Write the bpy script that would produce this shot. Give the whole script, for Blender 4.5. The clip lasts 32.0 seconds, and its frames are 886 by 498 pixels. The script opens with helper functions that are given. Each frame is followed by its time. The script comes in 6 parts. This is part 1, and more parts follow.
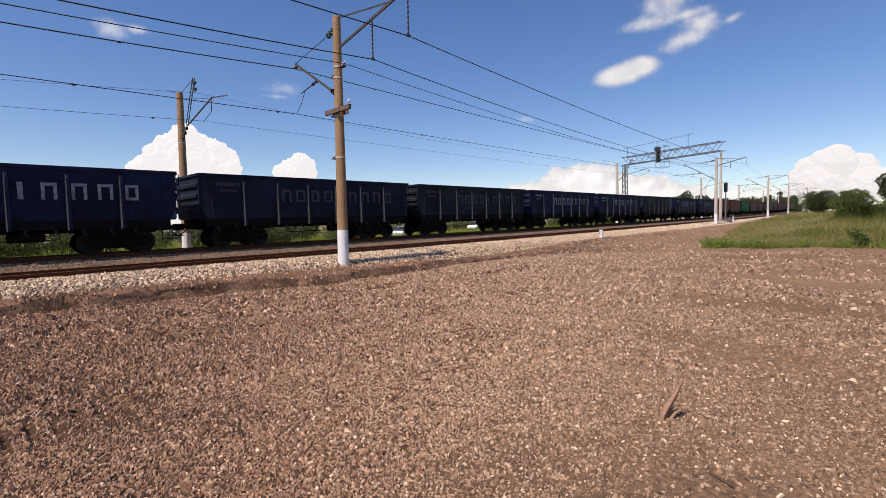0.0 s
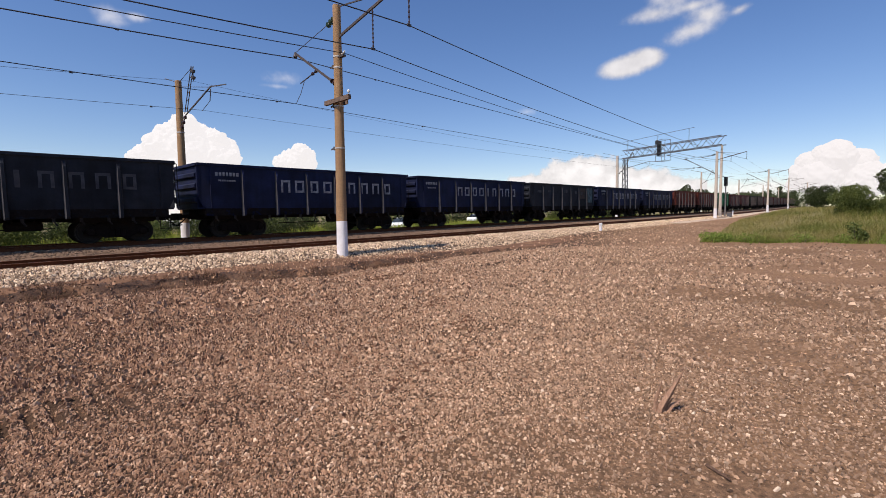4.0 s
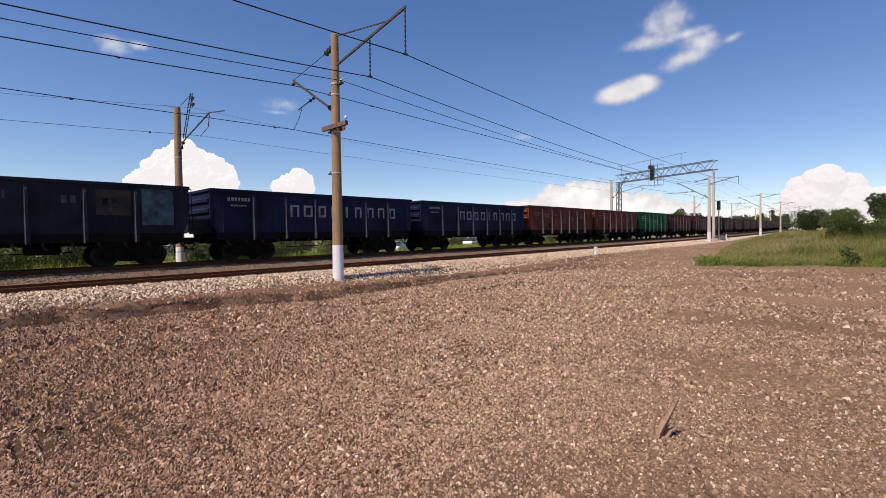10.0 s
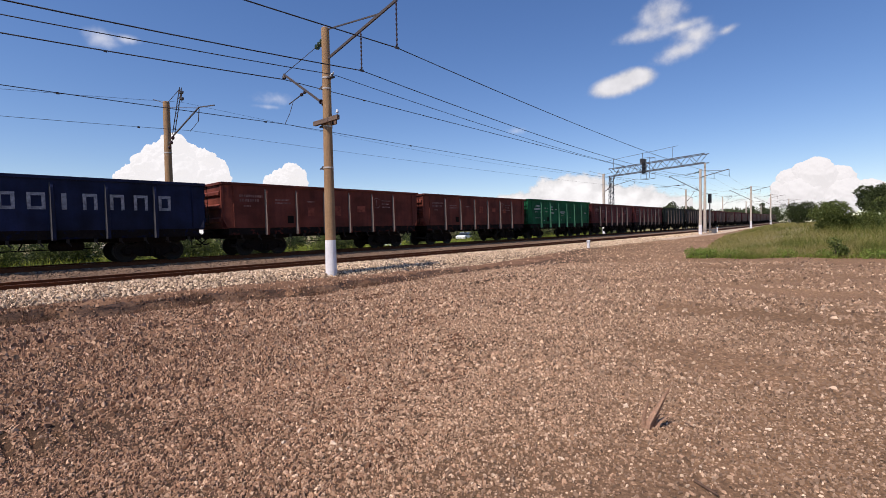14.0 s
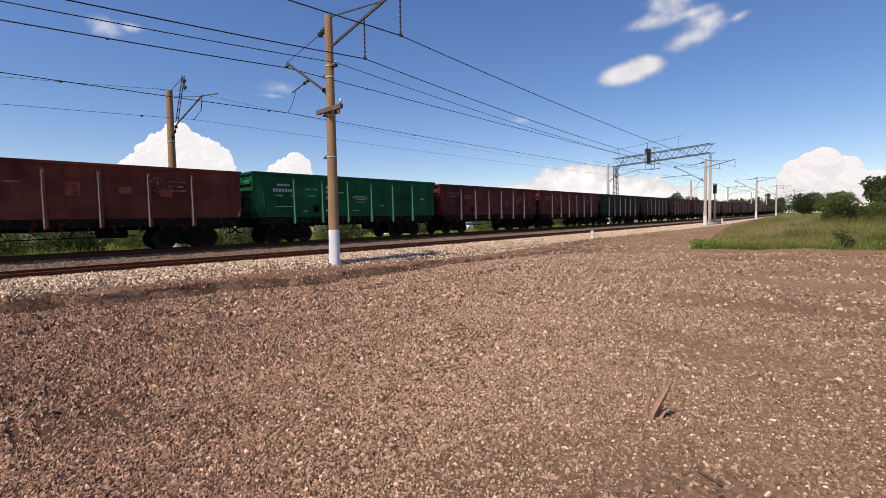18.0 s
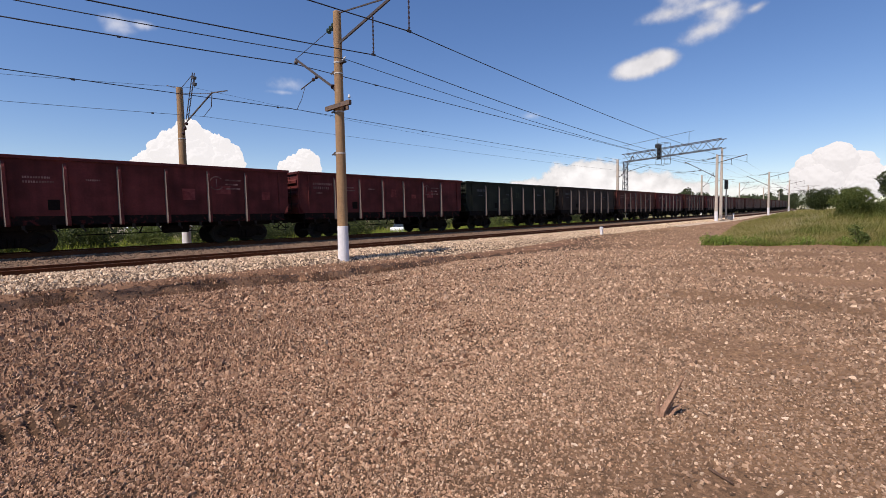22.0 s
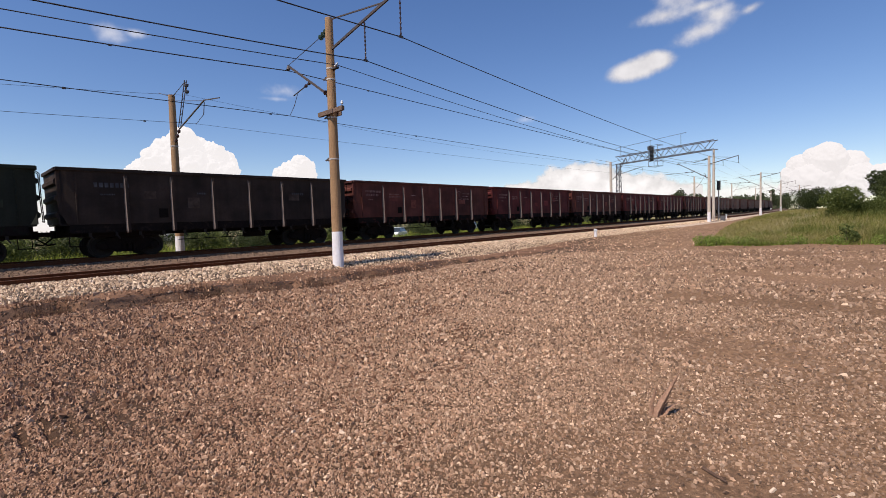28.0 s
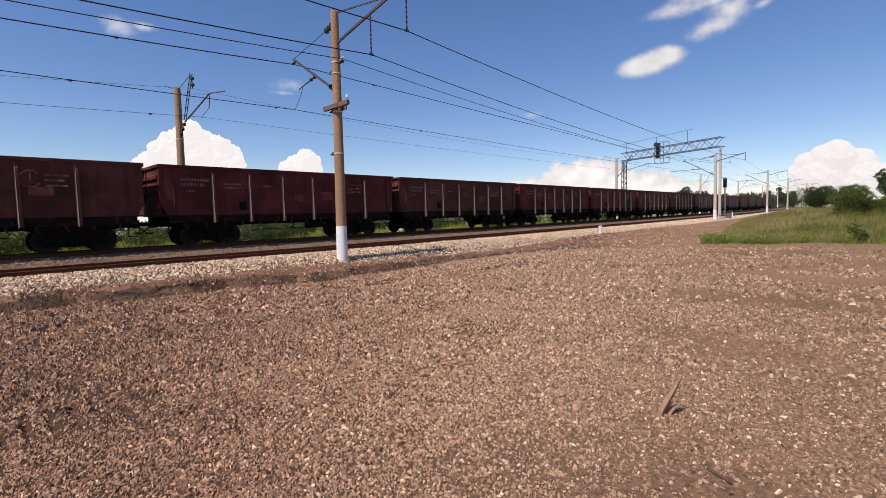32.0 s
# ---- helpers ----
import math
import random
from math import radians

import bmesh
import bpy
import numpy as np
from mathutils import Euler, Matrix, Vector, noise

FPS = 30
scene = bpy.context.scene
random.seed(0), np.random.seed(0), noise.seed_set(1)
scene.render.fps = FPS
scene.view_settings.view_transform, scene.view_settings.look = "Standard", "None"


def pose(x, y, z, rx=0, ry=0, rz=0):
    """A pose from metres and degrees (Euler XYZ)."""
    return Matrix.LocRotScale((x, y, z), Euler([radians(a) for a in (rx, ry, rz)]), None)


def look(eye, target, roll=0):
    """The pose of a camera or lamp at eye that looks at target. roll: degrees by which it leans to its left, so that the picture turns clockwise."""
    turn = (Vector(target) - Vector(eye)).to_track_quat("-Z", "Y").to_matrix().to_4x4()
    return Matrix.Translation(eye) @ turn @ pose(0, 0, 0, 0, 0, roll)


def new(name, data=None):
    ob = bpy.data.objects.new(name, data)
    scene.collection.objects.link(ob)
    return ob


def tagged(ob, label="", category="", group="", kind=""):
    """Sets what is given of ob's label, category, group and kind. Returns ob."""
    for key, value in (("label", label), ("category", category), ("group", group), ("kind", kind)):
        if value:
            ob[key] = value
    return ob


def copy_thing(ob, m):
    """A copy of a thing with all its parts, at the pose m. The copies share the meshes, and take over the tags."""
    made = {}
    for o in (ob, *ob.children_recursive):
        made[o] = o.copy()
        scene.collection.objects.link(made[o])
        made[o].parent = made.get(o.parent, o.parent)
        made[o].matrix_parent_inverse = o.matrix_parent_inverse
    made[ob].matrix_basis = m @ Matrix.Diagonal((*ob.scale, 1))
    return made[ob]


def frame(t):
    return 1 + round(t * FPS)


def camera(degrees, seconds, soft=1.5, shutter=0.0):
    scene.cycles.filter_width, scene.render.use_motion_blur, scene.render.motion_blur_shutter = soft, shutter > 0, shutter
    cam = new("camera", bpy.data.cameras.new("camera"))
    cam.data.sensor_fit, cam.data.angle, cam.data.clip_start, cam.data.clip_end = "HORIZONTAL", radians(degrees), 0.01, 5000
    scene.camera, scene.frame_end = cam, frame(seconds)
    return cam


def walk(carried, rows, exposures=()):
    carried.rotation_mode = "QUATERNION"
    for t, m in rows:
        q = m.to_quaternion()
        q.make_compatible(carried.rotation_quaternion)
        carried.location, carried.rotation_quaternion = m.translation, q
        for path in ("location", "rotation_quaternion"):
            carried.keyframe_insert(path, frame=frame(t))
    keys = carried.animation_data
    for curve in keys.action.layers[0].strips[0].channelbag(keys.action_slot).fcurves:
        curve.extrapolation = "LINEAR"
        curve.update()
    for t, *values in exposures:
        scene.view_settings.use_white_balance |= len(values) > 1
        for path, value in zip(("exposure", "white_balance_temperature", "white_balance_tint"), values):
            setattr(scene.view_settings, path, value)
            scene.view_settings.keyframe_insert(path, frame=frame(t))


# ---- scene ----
cam = camera(86.06, 32.0, soft=0.6)
walk(cam, [
    (0, pose(0.001, 0.000, 1.654, 86.932, 1.047, -45.950)),
    (0.5, pose(-0.001, -0.001, 1.650, 86.757, 1.108, -46.172)),
    (1, pose(0.002, -0.002, 1.651, 86.351, 0.898, -46.206)),
    (1.5, pose(0.011, 0.003, 1.650, 86.472, 0.683, -46.115)),
    (2, pose(0.007, 0.003, 1.652, 86.491, 0.655, -45.952)),
    (2.5, pose(0.016, 0.008, 1.648, 86.223, 0.881, -45.900)),
    (3, pose(0.015, 0.015, 1.653, 85.953, 0.738, -45.930)),
    (3.5, pose(0.016, 0.018, 1.647, 85.967, 0.582, -46.037)),
    (5.5, pose(0.010, 0.002, 1.648, 86.082, 0.610, -45.883)),
    (6, pose(-0.000, 0.000, 1.650, 86.215, 0.681, -45.649)),
    (6.5, pose(-0.003, -0.000, 1.648, 86.388, 0.999, -45.326)),
    (7, pose(0.001, -0.000, 1.651, 86.322, 1.065, -45.210)),
    (7.5, pose(-0.004, -0.000, 1.653, 86.207, 1.001, -45.209)),
    (8, pose(0.001, 0.007, 1.654, 85.960, 0.888, -45.146)),
    (8.5, pose(0.005, 0.009, 1.652, 86.200, 0.799, -45.247)),
    (9, pose(0.009, 0.010, 1.653, 86.683, 0.778, -45.270)),
    (9.5, pose(0.004, -0.001, 1.655, 88.378, 0.684, -45.724)),
    (10, pose(-0.004, -0.004, 1.655, 88.836, 0.656, -46.511)),
    (10.5, pose(-0.001, -0.002, 1.648, 89.078, 0.539, -47.054)),
    (11, pose(0.005, -0.001, 1.653, 88.578, 0.841, -47.243)),
    (11.5, pose(0.007, -0.010, 1.656, 88.253, 1.229, -47.469)),
    (12, pose(0.004, -0.019, 1.652, 88.305, 1.210, -47.266)),
    (12.5, pose(-0.001, -0.019, 1.655, 88.155, 1.210, -47.410)),
    (13, pose(-0.002, -0.023, 1.655, 88.467, 1.376, -47.230)),
    (13.5, pose(0.003, -0.023, 1.655, 88.207, 1.371, -47.556)),
    (14, pose(0.004, -0.016, 1.652, 88.158, 1.007, -47.320)),
    (14.5, pose(-0.000, -0.005, 1.652, 87.632, 0.972, -47.359)),
    (16.5, pose(0.003, -0.002, 1.654, 87.522, 0.925, -46.907)),
    (17, pose(0.005, -0.002, 1.651, 87.375, 0.960, -46.799)),
    (17.5, pose(0.009, -0.002, 1.651, 87.257, 0.764, -46.876)),
    (18, pose(0.011, 0.003, 1.647, 86.962, 0.838, -46.929)),
    (18.5, pose(0.003, 0.009, 1.650, 86.899, 0.604, -46.390)),
    (19, pose(0.005, 0.012, 1.647, 86.835, 0.733, -46.346)),
    (19.5, pose(0.006, 0.012, 1.649, 86.663, 0.773, -45.708)),
    (20, pose(0.006, 0.023, 1.648, 86.562, 0.835, -45.698)),
    (20.5, pose(0.003, 0.014, 1.651, 87.084, 0.647, -45.205)),
    (21, pose(-0.009, 0.011, 1.653, 87.037, 0.732, -45.261)),
    (21.5, pose(0.002, 0.009, 1.649, 86.604, 0.835, -45.515)),
    (22, pose(0.003, 0.008, 1.652, 86.504, 0.867, -45.936)),
    (22.5, pose(0.011, 0.006, 1.645, 86.694, 1.141, -45.729)),
    (23, pose(0.004, 0.001, 1.651, 87.047, 1.322, -45.881)),
    (23.5, pose(0.006, 0.002, 1.647, 86.955, 0.957, -46.277)),
    (24, pose(0.005, -0.003, 1.651, 86.952, 1.391, -46.442)),
    (24.5, pose(0.011, -0.004, 1.647, 86.961, 1.538, -46.119)),
    (25, pose(0.013, -0.005, 1.648, 86.846, 1.736, -46.038)),
    (25.5, pose(0.012, -0.008, 1.649, 87.435, 1.542, -45.777)),
    (27.5, pose(0.020, -0.016, 1.645, 87.179, 1.655, -46.239)),
    (28, pose(0.014, -0.015, 1.646, 87.021, 1.624, -46.545)),
    (28.5, pose(0.014, -0.016, 1.649, 86.898, 1.779, -46.456)),
    (29, pose(0.017, -0.013, 1.647, 86.748, 1.861, -46.401)),
    (29.5, pose(0.015, -0.014, 1.649, 86.969, 1.813, -46.385)),
    (30, pose(0.015, -0.012, 1.648, 86.974, 1.728, -46.147)),
    (30.5, pose(0.021, -0.010, 1.647, 86.654, 1.700, -46.270)),
    (31, pose(0.019, -0.002, 1.645, 86.668, 1.448, -46.309)),
    (31.5, pose(0.020, -0.003, 1.649, 86.485, 1.316, -46.341)),
    (32, pose(0.031, 0.006, 1.649, 86.466, 1.133, -46.035)),
], exposures=[(0, 0.22, 6970, 20), (9, 0.22, 6970, 20), (12, 0.22, 6830, 20), (14.5, 0.22, 6830, 20), (18, 0.22, 6920, 20), (22, 0.22, 6980, 20), (32, 0.22, 7000, 20)])

# ---------------------------------------------------------------- plan
# x runs along the railway, y across it, z up; the camera stands near the origin
def gz(x):
    """Height of the ground along the line, which climbs gently."""
    x = min(max(x, -60.0), 300.0)
    return 0.0107 * x + (1.3e-5 * x * x if x > 0 else 0.0)


def bend(s):
    """Sideways run of the tracks, which curve gently ahead."""
    s = max(s, 0.0)
    return 4.37e-4 * s * s / (1 + s / 242.5)


def mound(x, y):
    """The meadow swells into a low rise towards the thicket."""
    if x < 26 or x > 150:
        return 0.0
    a = min(1.0, max(0.0, (0.215 - y / x) / 0.10))
    u = min(1.0, (x - 26) / 30.0)
    fade = 1.0 if x < 90 else (150 - x) / 60
    return 1.25 * a * a * (3 - 2 * a) * u * u * (3 - 2 * u) * fade


FAR_AXIS, NEAR_AXIS = 24.87, 20.75
FAR_RAIL, NEAR_RAIL = 0.60, 0.26
CLIP = 32.0


def on_track(s, axis, up):
    """Pose on a track: place, heading and slope."""
    e = 0.5
    return pose(s, axis + bend(s), gz(s) + up, 0, -math.degrees(math.atan2(gz(s + e) - gz(s - e), 2 * e)),
                math.degrees(math.atan2(bend(s + e) - bend(s - e), 2 * e)))


def train_at(t):
    """Metres along the line of the train's zero mark."""
    slack = np.interp(t, (0, 2, 7, 10.4, 13, 16.5, 19.5, 24.5, 30, 32), (-0.32, -0.26, -0.2, -0.15, -0.02, -0.13, -0.16, 0, 0.1, 0.12))
    return 49.92 - 7.0384 * t + 0.012936 * t * t + 4.18e-5 * t ** 3 + float(slack)


# ---------------------------------------------------------------- light
SUN_UP, SUN_SIDE = radians(57), radians(-1)
sun_way = Vector((-math.cos(SUN_UP) * math.cos(SUN_SIDE), math.cos(SUN_UP) * math.sin(SUN_SIDE), math.sin(SUN_UP)))
sun = new("sun", bpy.data.lights.new("sun", "SUN"))
sun.data.energy, sun.data.angle, sun.data.color = 5.0, radians(0.55), (1.0, 0.95, 0.88)
sun.matrix_world = look(sun_way * 50, (0, 0, 0))

world = bpy.data.worlds.new("sky")
scene.world = world
world.use_nodes = True
wn, wl = world.node_tree.nodes, world.node_tree.links
sky = wn.new("ShaderNodeTexSky")
sky.sky_type, sky.sun_disc = "NISHITA", False
sky.sun_elevation, sky.sun_rotation = SUN_UP, math.atan2(sun_way.x, sun_way.y)
sky.altitude, sky.air_density, sky.dust_density, sky.ozone_density = 150, 1.0, 0.1, 3.4
rich = wn.new("ShaderNodeHueSaturation")
rich.inputs["Saturation"].default_value, rich.inputs["Hue"].default_value = 1.2, 0.506
wl.new(sky.outputs["Color"], rich.inputs["Color"])
wl.new(rich.outputs["Color"], wn["Background"].inputs["Color"])
wn["Background"].inputs["Strength"].default_value = 0.111


# ---------------------------------------------------------------- materials
def material(name, base, rough=0.8, metal=0.0, vary=0.25, grain=30.0, blotch=1.2, bump=0.2, second=None, amount=0.5,
             spot=None, spot_scale=6.0, spot_at=0.62, depth=0.01, coords="Object", per_thing=0.0, gloss=0.5):
    """A surface with fine grain and large blotches; second: a colour mixed in by blotches; spot: patches of wear."""
    m = bpy.data.materials.new(name)
    m.use_nodes = True
    n, l = m.node_tree.nodes, m.node_tree.links
    b = n["Principled BSDF"]
    b.inputs["Roughness"].default_value, b.inputs["Metallic"].default_value = rough, metal
    b.inputs["Specular IOR Level"].default_value = gloss
    tc = n.new("ShaderNodeTexCoord")

    def noise_of(scale, detail=6.0, rough_n=0.6):
        t = n.new("ShaderNodeTexNoise")
        t.inputs["Scale"].default_value, t.inputs["Detail"].default_value = scale, detail
        t.inputs["Roughness"].default_value = rough_n
        l.new(tc.outputs[coords], t.inputs["Vector"])
        return t

    def mixed(fac, a, c, kind="MIX"):
        x = n.new("ShaderNodeMix")
        x.data_type, x.blend_type = "RGBA", kind
        if isinstance(fac, float):
            x.inputs[0].default_value = fac
        else:
            l.new(fac, x.inputs[0])
        for k, v in ((6, a), (7, c)):
            if isinstance(v, tuple):
                x.inputs[k].default_value = (*v, 1)
            else:
                l.new(v, x.inputs[k])
        return x.outputs[2]

    def ramp(fac, lo, hi):
        r = n.new("ShaderNodeMapRange")
        r.inputs[1].default_value, r.inputs[2].default_value = lo, hi
        l.new(fac, r.inputs[0])
        return r.outputs[0]

    big, fine = noise_of(blotch), noise_of(grain, 8.0, 0.7)
    col = base
    if second:
        col = mixed(ramp(big.outputs["Fac"], 0.5 - 0.3 * (1.2 - amount), 0.5 + 0.3 * (1.2 - amount)), base, second)
    if spot:
        sp = noise_of(spot_scale, 10.0, 0.7)
        col = mixed(ramp(sp.outputs["Fac"], spot_at, spot_at + 0.06), col, spot)
    g = n.new("ShaderNodeMapRange")
    g.inputs[1].default_value, g.inputs[2].default_value = 0.3, 0.7
    g.inputs[3].default_value, g.inputs[4].default_value = 1 - vary, 1 + vary
    l.new(fine.outputs["Fac"], g.inputs[0])
    v = n.new("ShaderNodeVectorMath")
    v.operation = "SCALE"
    if isinstance(col, tuple):
        v.inputs[0].default_value = col
    else:
        l.new(col, v.inputs[0])
    l.new(g.outputs[0], v.inputs["Scale"])
    out = v.outputs[0]
    if per_thing:
        oi = n.new("ShaderNodeObjectInfo")
        r = n.new("ShaderNodeMapRange")
        r.inputs[3].default_value, r.inputs[4].default_value = 1 - per_thing, 1 + per_thing
        l.new(oi.outputs["Random"], r.inputs[0])
        v2 = n.new("ShaderNodeVectorMath")
        v2.operation = "SCALE"
        l.new(out, v2.inputs[0])
        l.new(r.outputs[0], v2.inputs["Scale"])
        out = v2.outputs[0]
    l.new(out, b.inputs["Base Color"])
    if bump:
        bp = n.new("ShaderNodeBump")
        bp.inputs["Strength"].default_value, bp.inputs["Distance"].default_value = bump, depth
        l.new(fine.outputs["Fac"], bp.inputs["Height"])
        l.new(bp.outputs["Normal"], b.inputs["Normal"])
    return m


def pieces_material(name, colours, rough=0.9, translucent=0.0):
    """For joined stones, blades and leaves: each island takes its own colour between those given."""
    m = bpy.data.materials.new(name)
    m.use_nodes = True
    n, l = m.node_tree.nodes, m.node_tree.links
    b = n["Principled BSDF"]
    b.inputs["Roughness"].default_value = rough
    geo = n.new("ShaderNodeNewGeometry")
    r = n.new("ShaderNodeValToRGB")
    while len(r.color_ramp.elements) < len(colours):
        r.color_ramp.elements.new(0.5)
    for i, c in enumerate(colours):
        r.color_ramp.elements[i].position = i / (len(colours) - 1)
        r.color_ramp.elements[i].color = (*c, 1)
    l.new(geo.outputs["Random Per Island"], r.inputs["Fac"])
    l.new(r.outputs["Color"], b.inputs["Base Color"])
    if translucent:
        b.inputs["Specular IOR Level"].default_value = 0.15
        t = n.new("ShaderNodeBsdfTranslucent")
        l.new(r.outputs["Color"], t.inputs["Color"])
        x = n.new("ShaderNodeMixShader")
        x.inputs[0].default_value = translucent
        l.new(b.outputs[0], x.inputs[1])
        l.new(t.outputs[0], x.inputs[2])
        l.new(x.outputs[0], n["Material Output"].inputs["Surface"])
    return m


CONCRETE = material("concrete", (0.34, 0.215, 0.115), 0.9, gloss=0.2, vary=0.2, grain=18, blotch=0.9, second=(0.24, 0.145, 0.078), spot=(0.40, 0.29, 0.19), spot_scale=2.5, bump=0.25)
CONCRETE_PALE = material("pale_concrete", (0.50, 0.44, 0.36), 0.85, vary=0.15, grain=18, blotch=0.9, second=(0.40, 0.34, 0.28), bump=0.2)
WHITEWASH = material("whitewash", (0.74, 0.74, 0.75), 0.8, vary=0.08, grain=14, blotch=2.0, second=(0.62, 0.61, 0.60), spot=(0.40, 0.33, 0.26), spot_scale=3.0, spot_at=0.66)
STEEL = material("weathered_steel", (0.055, 0.05, 0.052), 0.6, 0.3, vary=0.2, second=(0.09, 0.065, 0.05))
GALVANISED = material("galvanised_steel", (0.085, 0.09, 0.10), 0.7, 0.0, vary=0.15, second=(0.06, 0.06, 0.066))
PORCELAIN = material("insulator_glaze", (0.045, 0.022, 0.02), 0.25, vary=0.1, bump=0.0)
GLASS_INS = material("pale_insulator", (0.55, 0.58, 0.58), 0.2, vary=0.1, bump=0.0)
WIRE = material("copper_wire", (0.018, 0.018, 0.022), 0.6, 0.4, vary=0.1, bump=0.0)
RUST_RAIL = material("rusty_rail", (0.125, 0.042, 0.018), 0.9, 0.0, vary=0.25, grain=40, second=(0.095, 0.036, 0.018), gloss=0.1)
RAIL_HEAD = material("rail_running_band", (0.15, 0.075, 0.045), 0.6, 0.1, vary=0.2, bump=0.0)
SLEEPER = material("sleeper_concrete", (0.27, 0.21, 0.17), 0.9, vary=0.2, second=(0.18, 0.13, 0.10), per_thing=0.2)
# grimy iron, made near-black to hold the deep shade under the wagons
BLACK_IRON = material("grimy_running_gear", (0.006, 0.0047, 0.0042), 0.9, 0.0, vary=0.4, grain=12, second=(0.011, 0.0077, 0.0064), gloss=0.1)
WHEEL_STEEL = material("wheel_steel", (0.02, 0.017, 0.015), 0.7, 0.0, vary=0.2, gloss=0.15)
SIGN_PAINT = material("faded_white_lettering", (0.32, 0.335, 0.36), 0.8, vary=0.5, grain=9, blotch=3.0, second=(0.09, 0.10, 0.13), bump=0.0)
STENCIL = material("white_stencil", (0.36, 0.40, 0.37), 0.8, vary=0.2, grain=9, bump=0.0)


# ---------------------------------------------------------------- mesh helpers
def box(bm, x0, x1, y0, y1, z0, z1):
    v = [bm.verts.new((x, y, z)) for x in (x0, x1) for y in (y0, y1) for z in (z0, z1)]
    for f in ((0, 1, 3, 2), (4, 6, 7, 5), (0, 4, 5, 1), (2, 3, 7, 6), (0, 2, 6, 4), (1, 5, 7, 3)):
        bm.faces.new([v[i] for i in f])
    return bm


def tube(bm, a, b, r0, r1=None, n=8, caps=True):
    """A round bar from a to b."""
    a, b = Vector(a), Vector(b)
    r1 = r0 if r1 is None else r1
    d = (b - a).normalized()
    u = d.orthogonal().normalized()
    w = d.cross(u)
    rings = []
    for p, r in ((a, r0), (b, r1)):
        rings.append([bm.verts.new(p + (u * math.cos(k * math.tau / n) + w * math.sin(k * math.tau / n)) * r) for k in range(n)])
    for k in range(n):
        bm.faces.new((rings[0][k], rings[0][(k + 1) % n], rings[1][(k + 1) % n], rings[1][k]))
    if caps:
        bm.faces.new(rings[0][::-1])
        bm.faces.new(rings[1])
    return bm


def bar(bm, a, b, wide, high):
    """A square bar from a to b."""
    a, b = Vector(a), Vector(b)
    d = (b - a).normalized()
    side = d.cross(Vector((0, 0, 1)))
    side = side.normalized() if side.length > 1e-3 else Vector((1, 0, 0))
    up = side.cross(d).normalized()
    v = [bm.verts.new(p + side * sx * wide / 2 + up * sz * high / 2) for p in (a, b) for sx in (-1, 1) for sz in (-1, 1)]
    for f in ((0, 1, 3, 2), (4, 6, 7, 5), (0, 4, 5, 1), (2, 3, 7, 6), (0, 2, 6, 4), (1, 5, 7, 3)):
        bm.faces.new([v[i] for i in f])
    return bm


def turned(bm, centre, axis, profile, n=16):
    """A turned shape: profile rows of (along, radius)."""
    c, d = Vector(centre), Vector(axis).normalized()
    u = d.orthogonal().normalized()
    w = d.cross(u)
    rings = [[bm.verts.new(c + d * s + (u * math.cos(k * math.tau / n) + w * math.sin(k * math.tau / n)) * r) for k in range(n)] for s, r in profile]
    for p, q in zip(rings, rings[1:]):
        for k in range(n):
            bm.faces.new((p[k], p[(k + 1) % n], q[(k + 1) % n], q[k]))
    bm.faces.new(rings[0][::-1])
    bm.faces.new(rings[-1])
    return bm


def sweep(bm, points, r, n=5):
    """One continuous round wire through points."""
    rings = []
    for i, p in enumerate(points):
        d = (points[min(i + 1, len(points) - 1)] - points[max(i - 1, 0)]).normalized()
        u = d.cross(Vector((0, 0, 1))).normalized()
        w = u.cross(d)
        rings.append([bm.verts.new(p + (u * math.cos(k * math.tau / n) + w * math.sin(k * math.tau / n)) * r) for k in range(n)])
    for a, b in zip(rings, rings[1:]):
        for k in range(n):
            bm.faces.new((a[k], a[(k + 1) % n], b[(k + 1) % n], b[k]))
    return bm


def strip(bm, rows):
    """A sheet from rows of points."""
    vs = [[bm.verts.new(p) for p in r] for r in rows]
    for p, q in zip(vs, vs[1:]):
        for k in range(len(p) - 1):
            bm.faces.new((p[k], q[k], q[k + 1], p[k + 1]))
    return bm


def mesh_of(name, bm, mat_, smooth=False, bevel=0.0):
    if bevel:
        bmesh.ops.bevel(bm, geom=bm.edges[:], offset=bevel, segments=1, affect="EDGES")
    bmesh.ops.recalc_face_normals(bm, faces=bm.faces[:])
    me = bpy.data.meshes.new(name)
    bm.to_mesh(me)
    bm.free()
    me.materials.append(mat_)
    if smooth:
        me.shade_smooth()
    return me


def part(name, bm, mat_, parent, label="", smooth=False, bevel=0.0, at=None):
    """One mesh object under a thing or part."""
    ob = new(name, bm if isinstance(bm, bpy.types.Mesh) else mesh_of(name, bm, mat_, smooth, bevel))
    ob.parent = parent
    if at is not None:
        ob.matrix_basis = at
    if label:
        tagged(ob, label)
    return ob


def thing(name, label, category, m=None, group="", kind=""):
    ob = new(name)
    ob.empty_display_size = 0.3
    if m is not None:
        ob.matrix_basis = m
    return tagged(ob, label, category, group, kind)


def raw(name, verts, faces, mat_, parent=None, label="", category="", kind="", smooth=False):
    me = bpy.data.meshes.new(name)
    me.from_pydata(verts, [], faces)
    me.update()
    me.materials.append(mat_)
    if smooth:
        me.shade_smooth()
    ob = new(name, me)
    ob.parent = parent
    return tagged(ob, label, category, "", kind)


B = bmesh.new


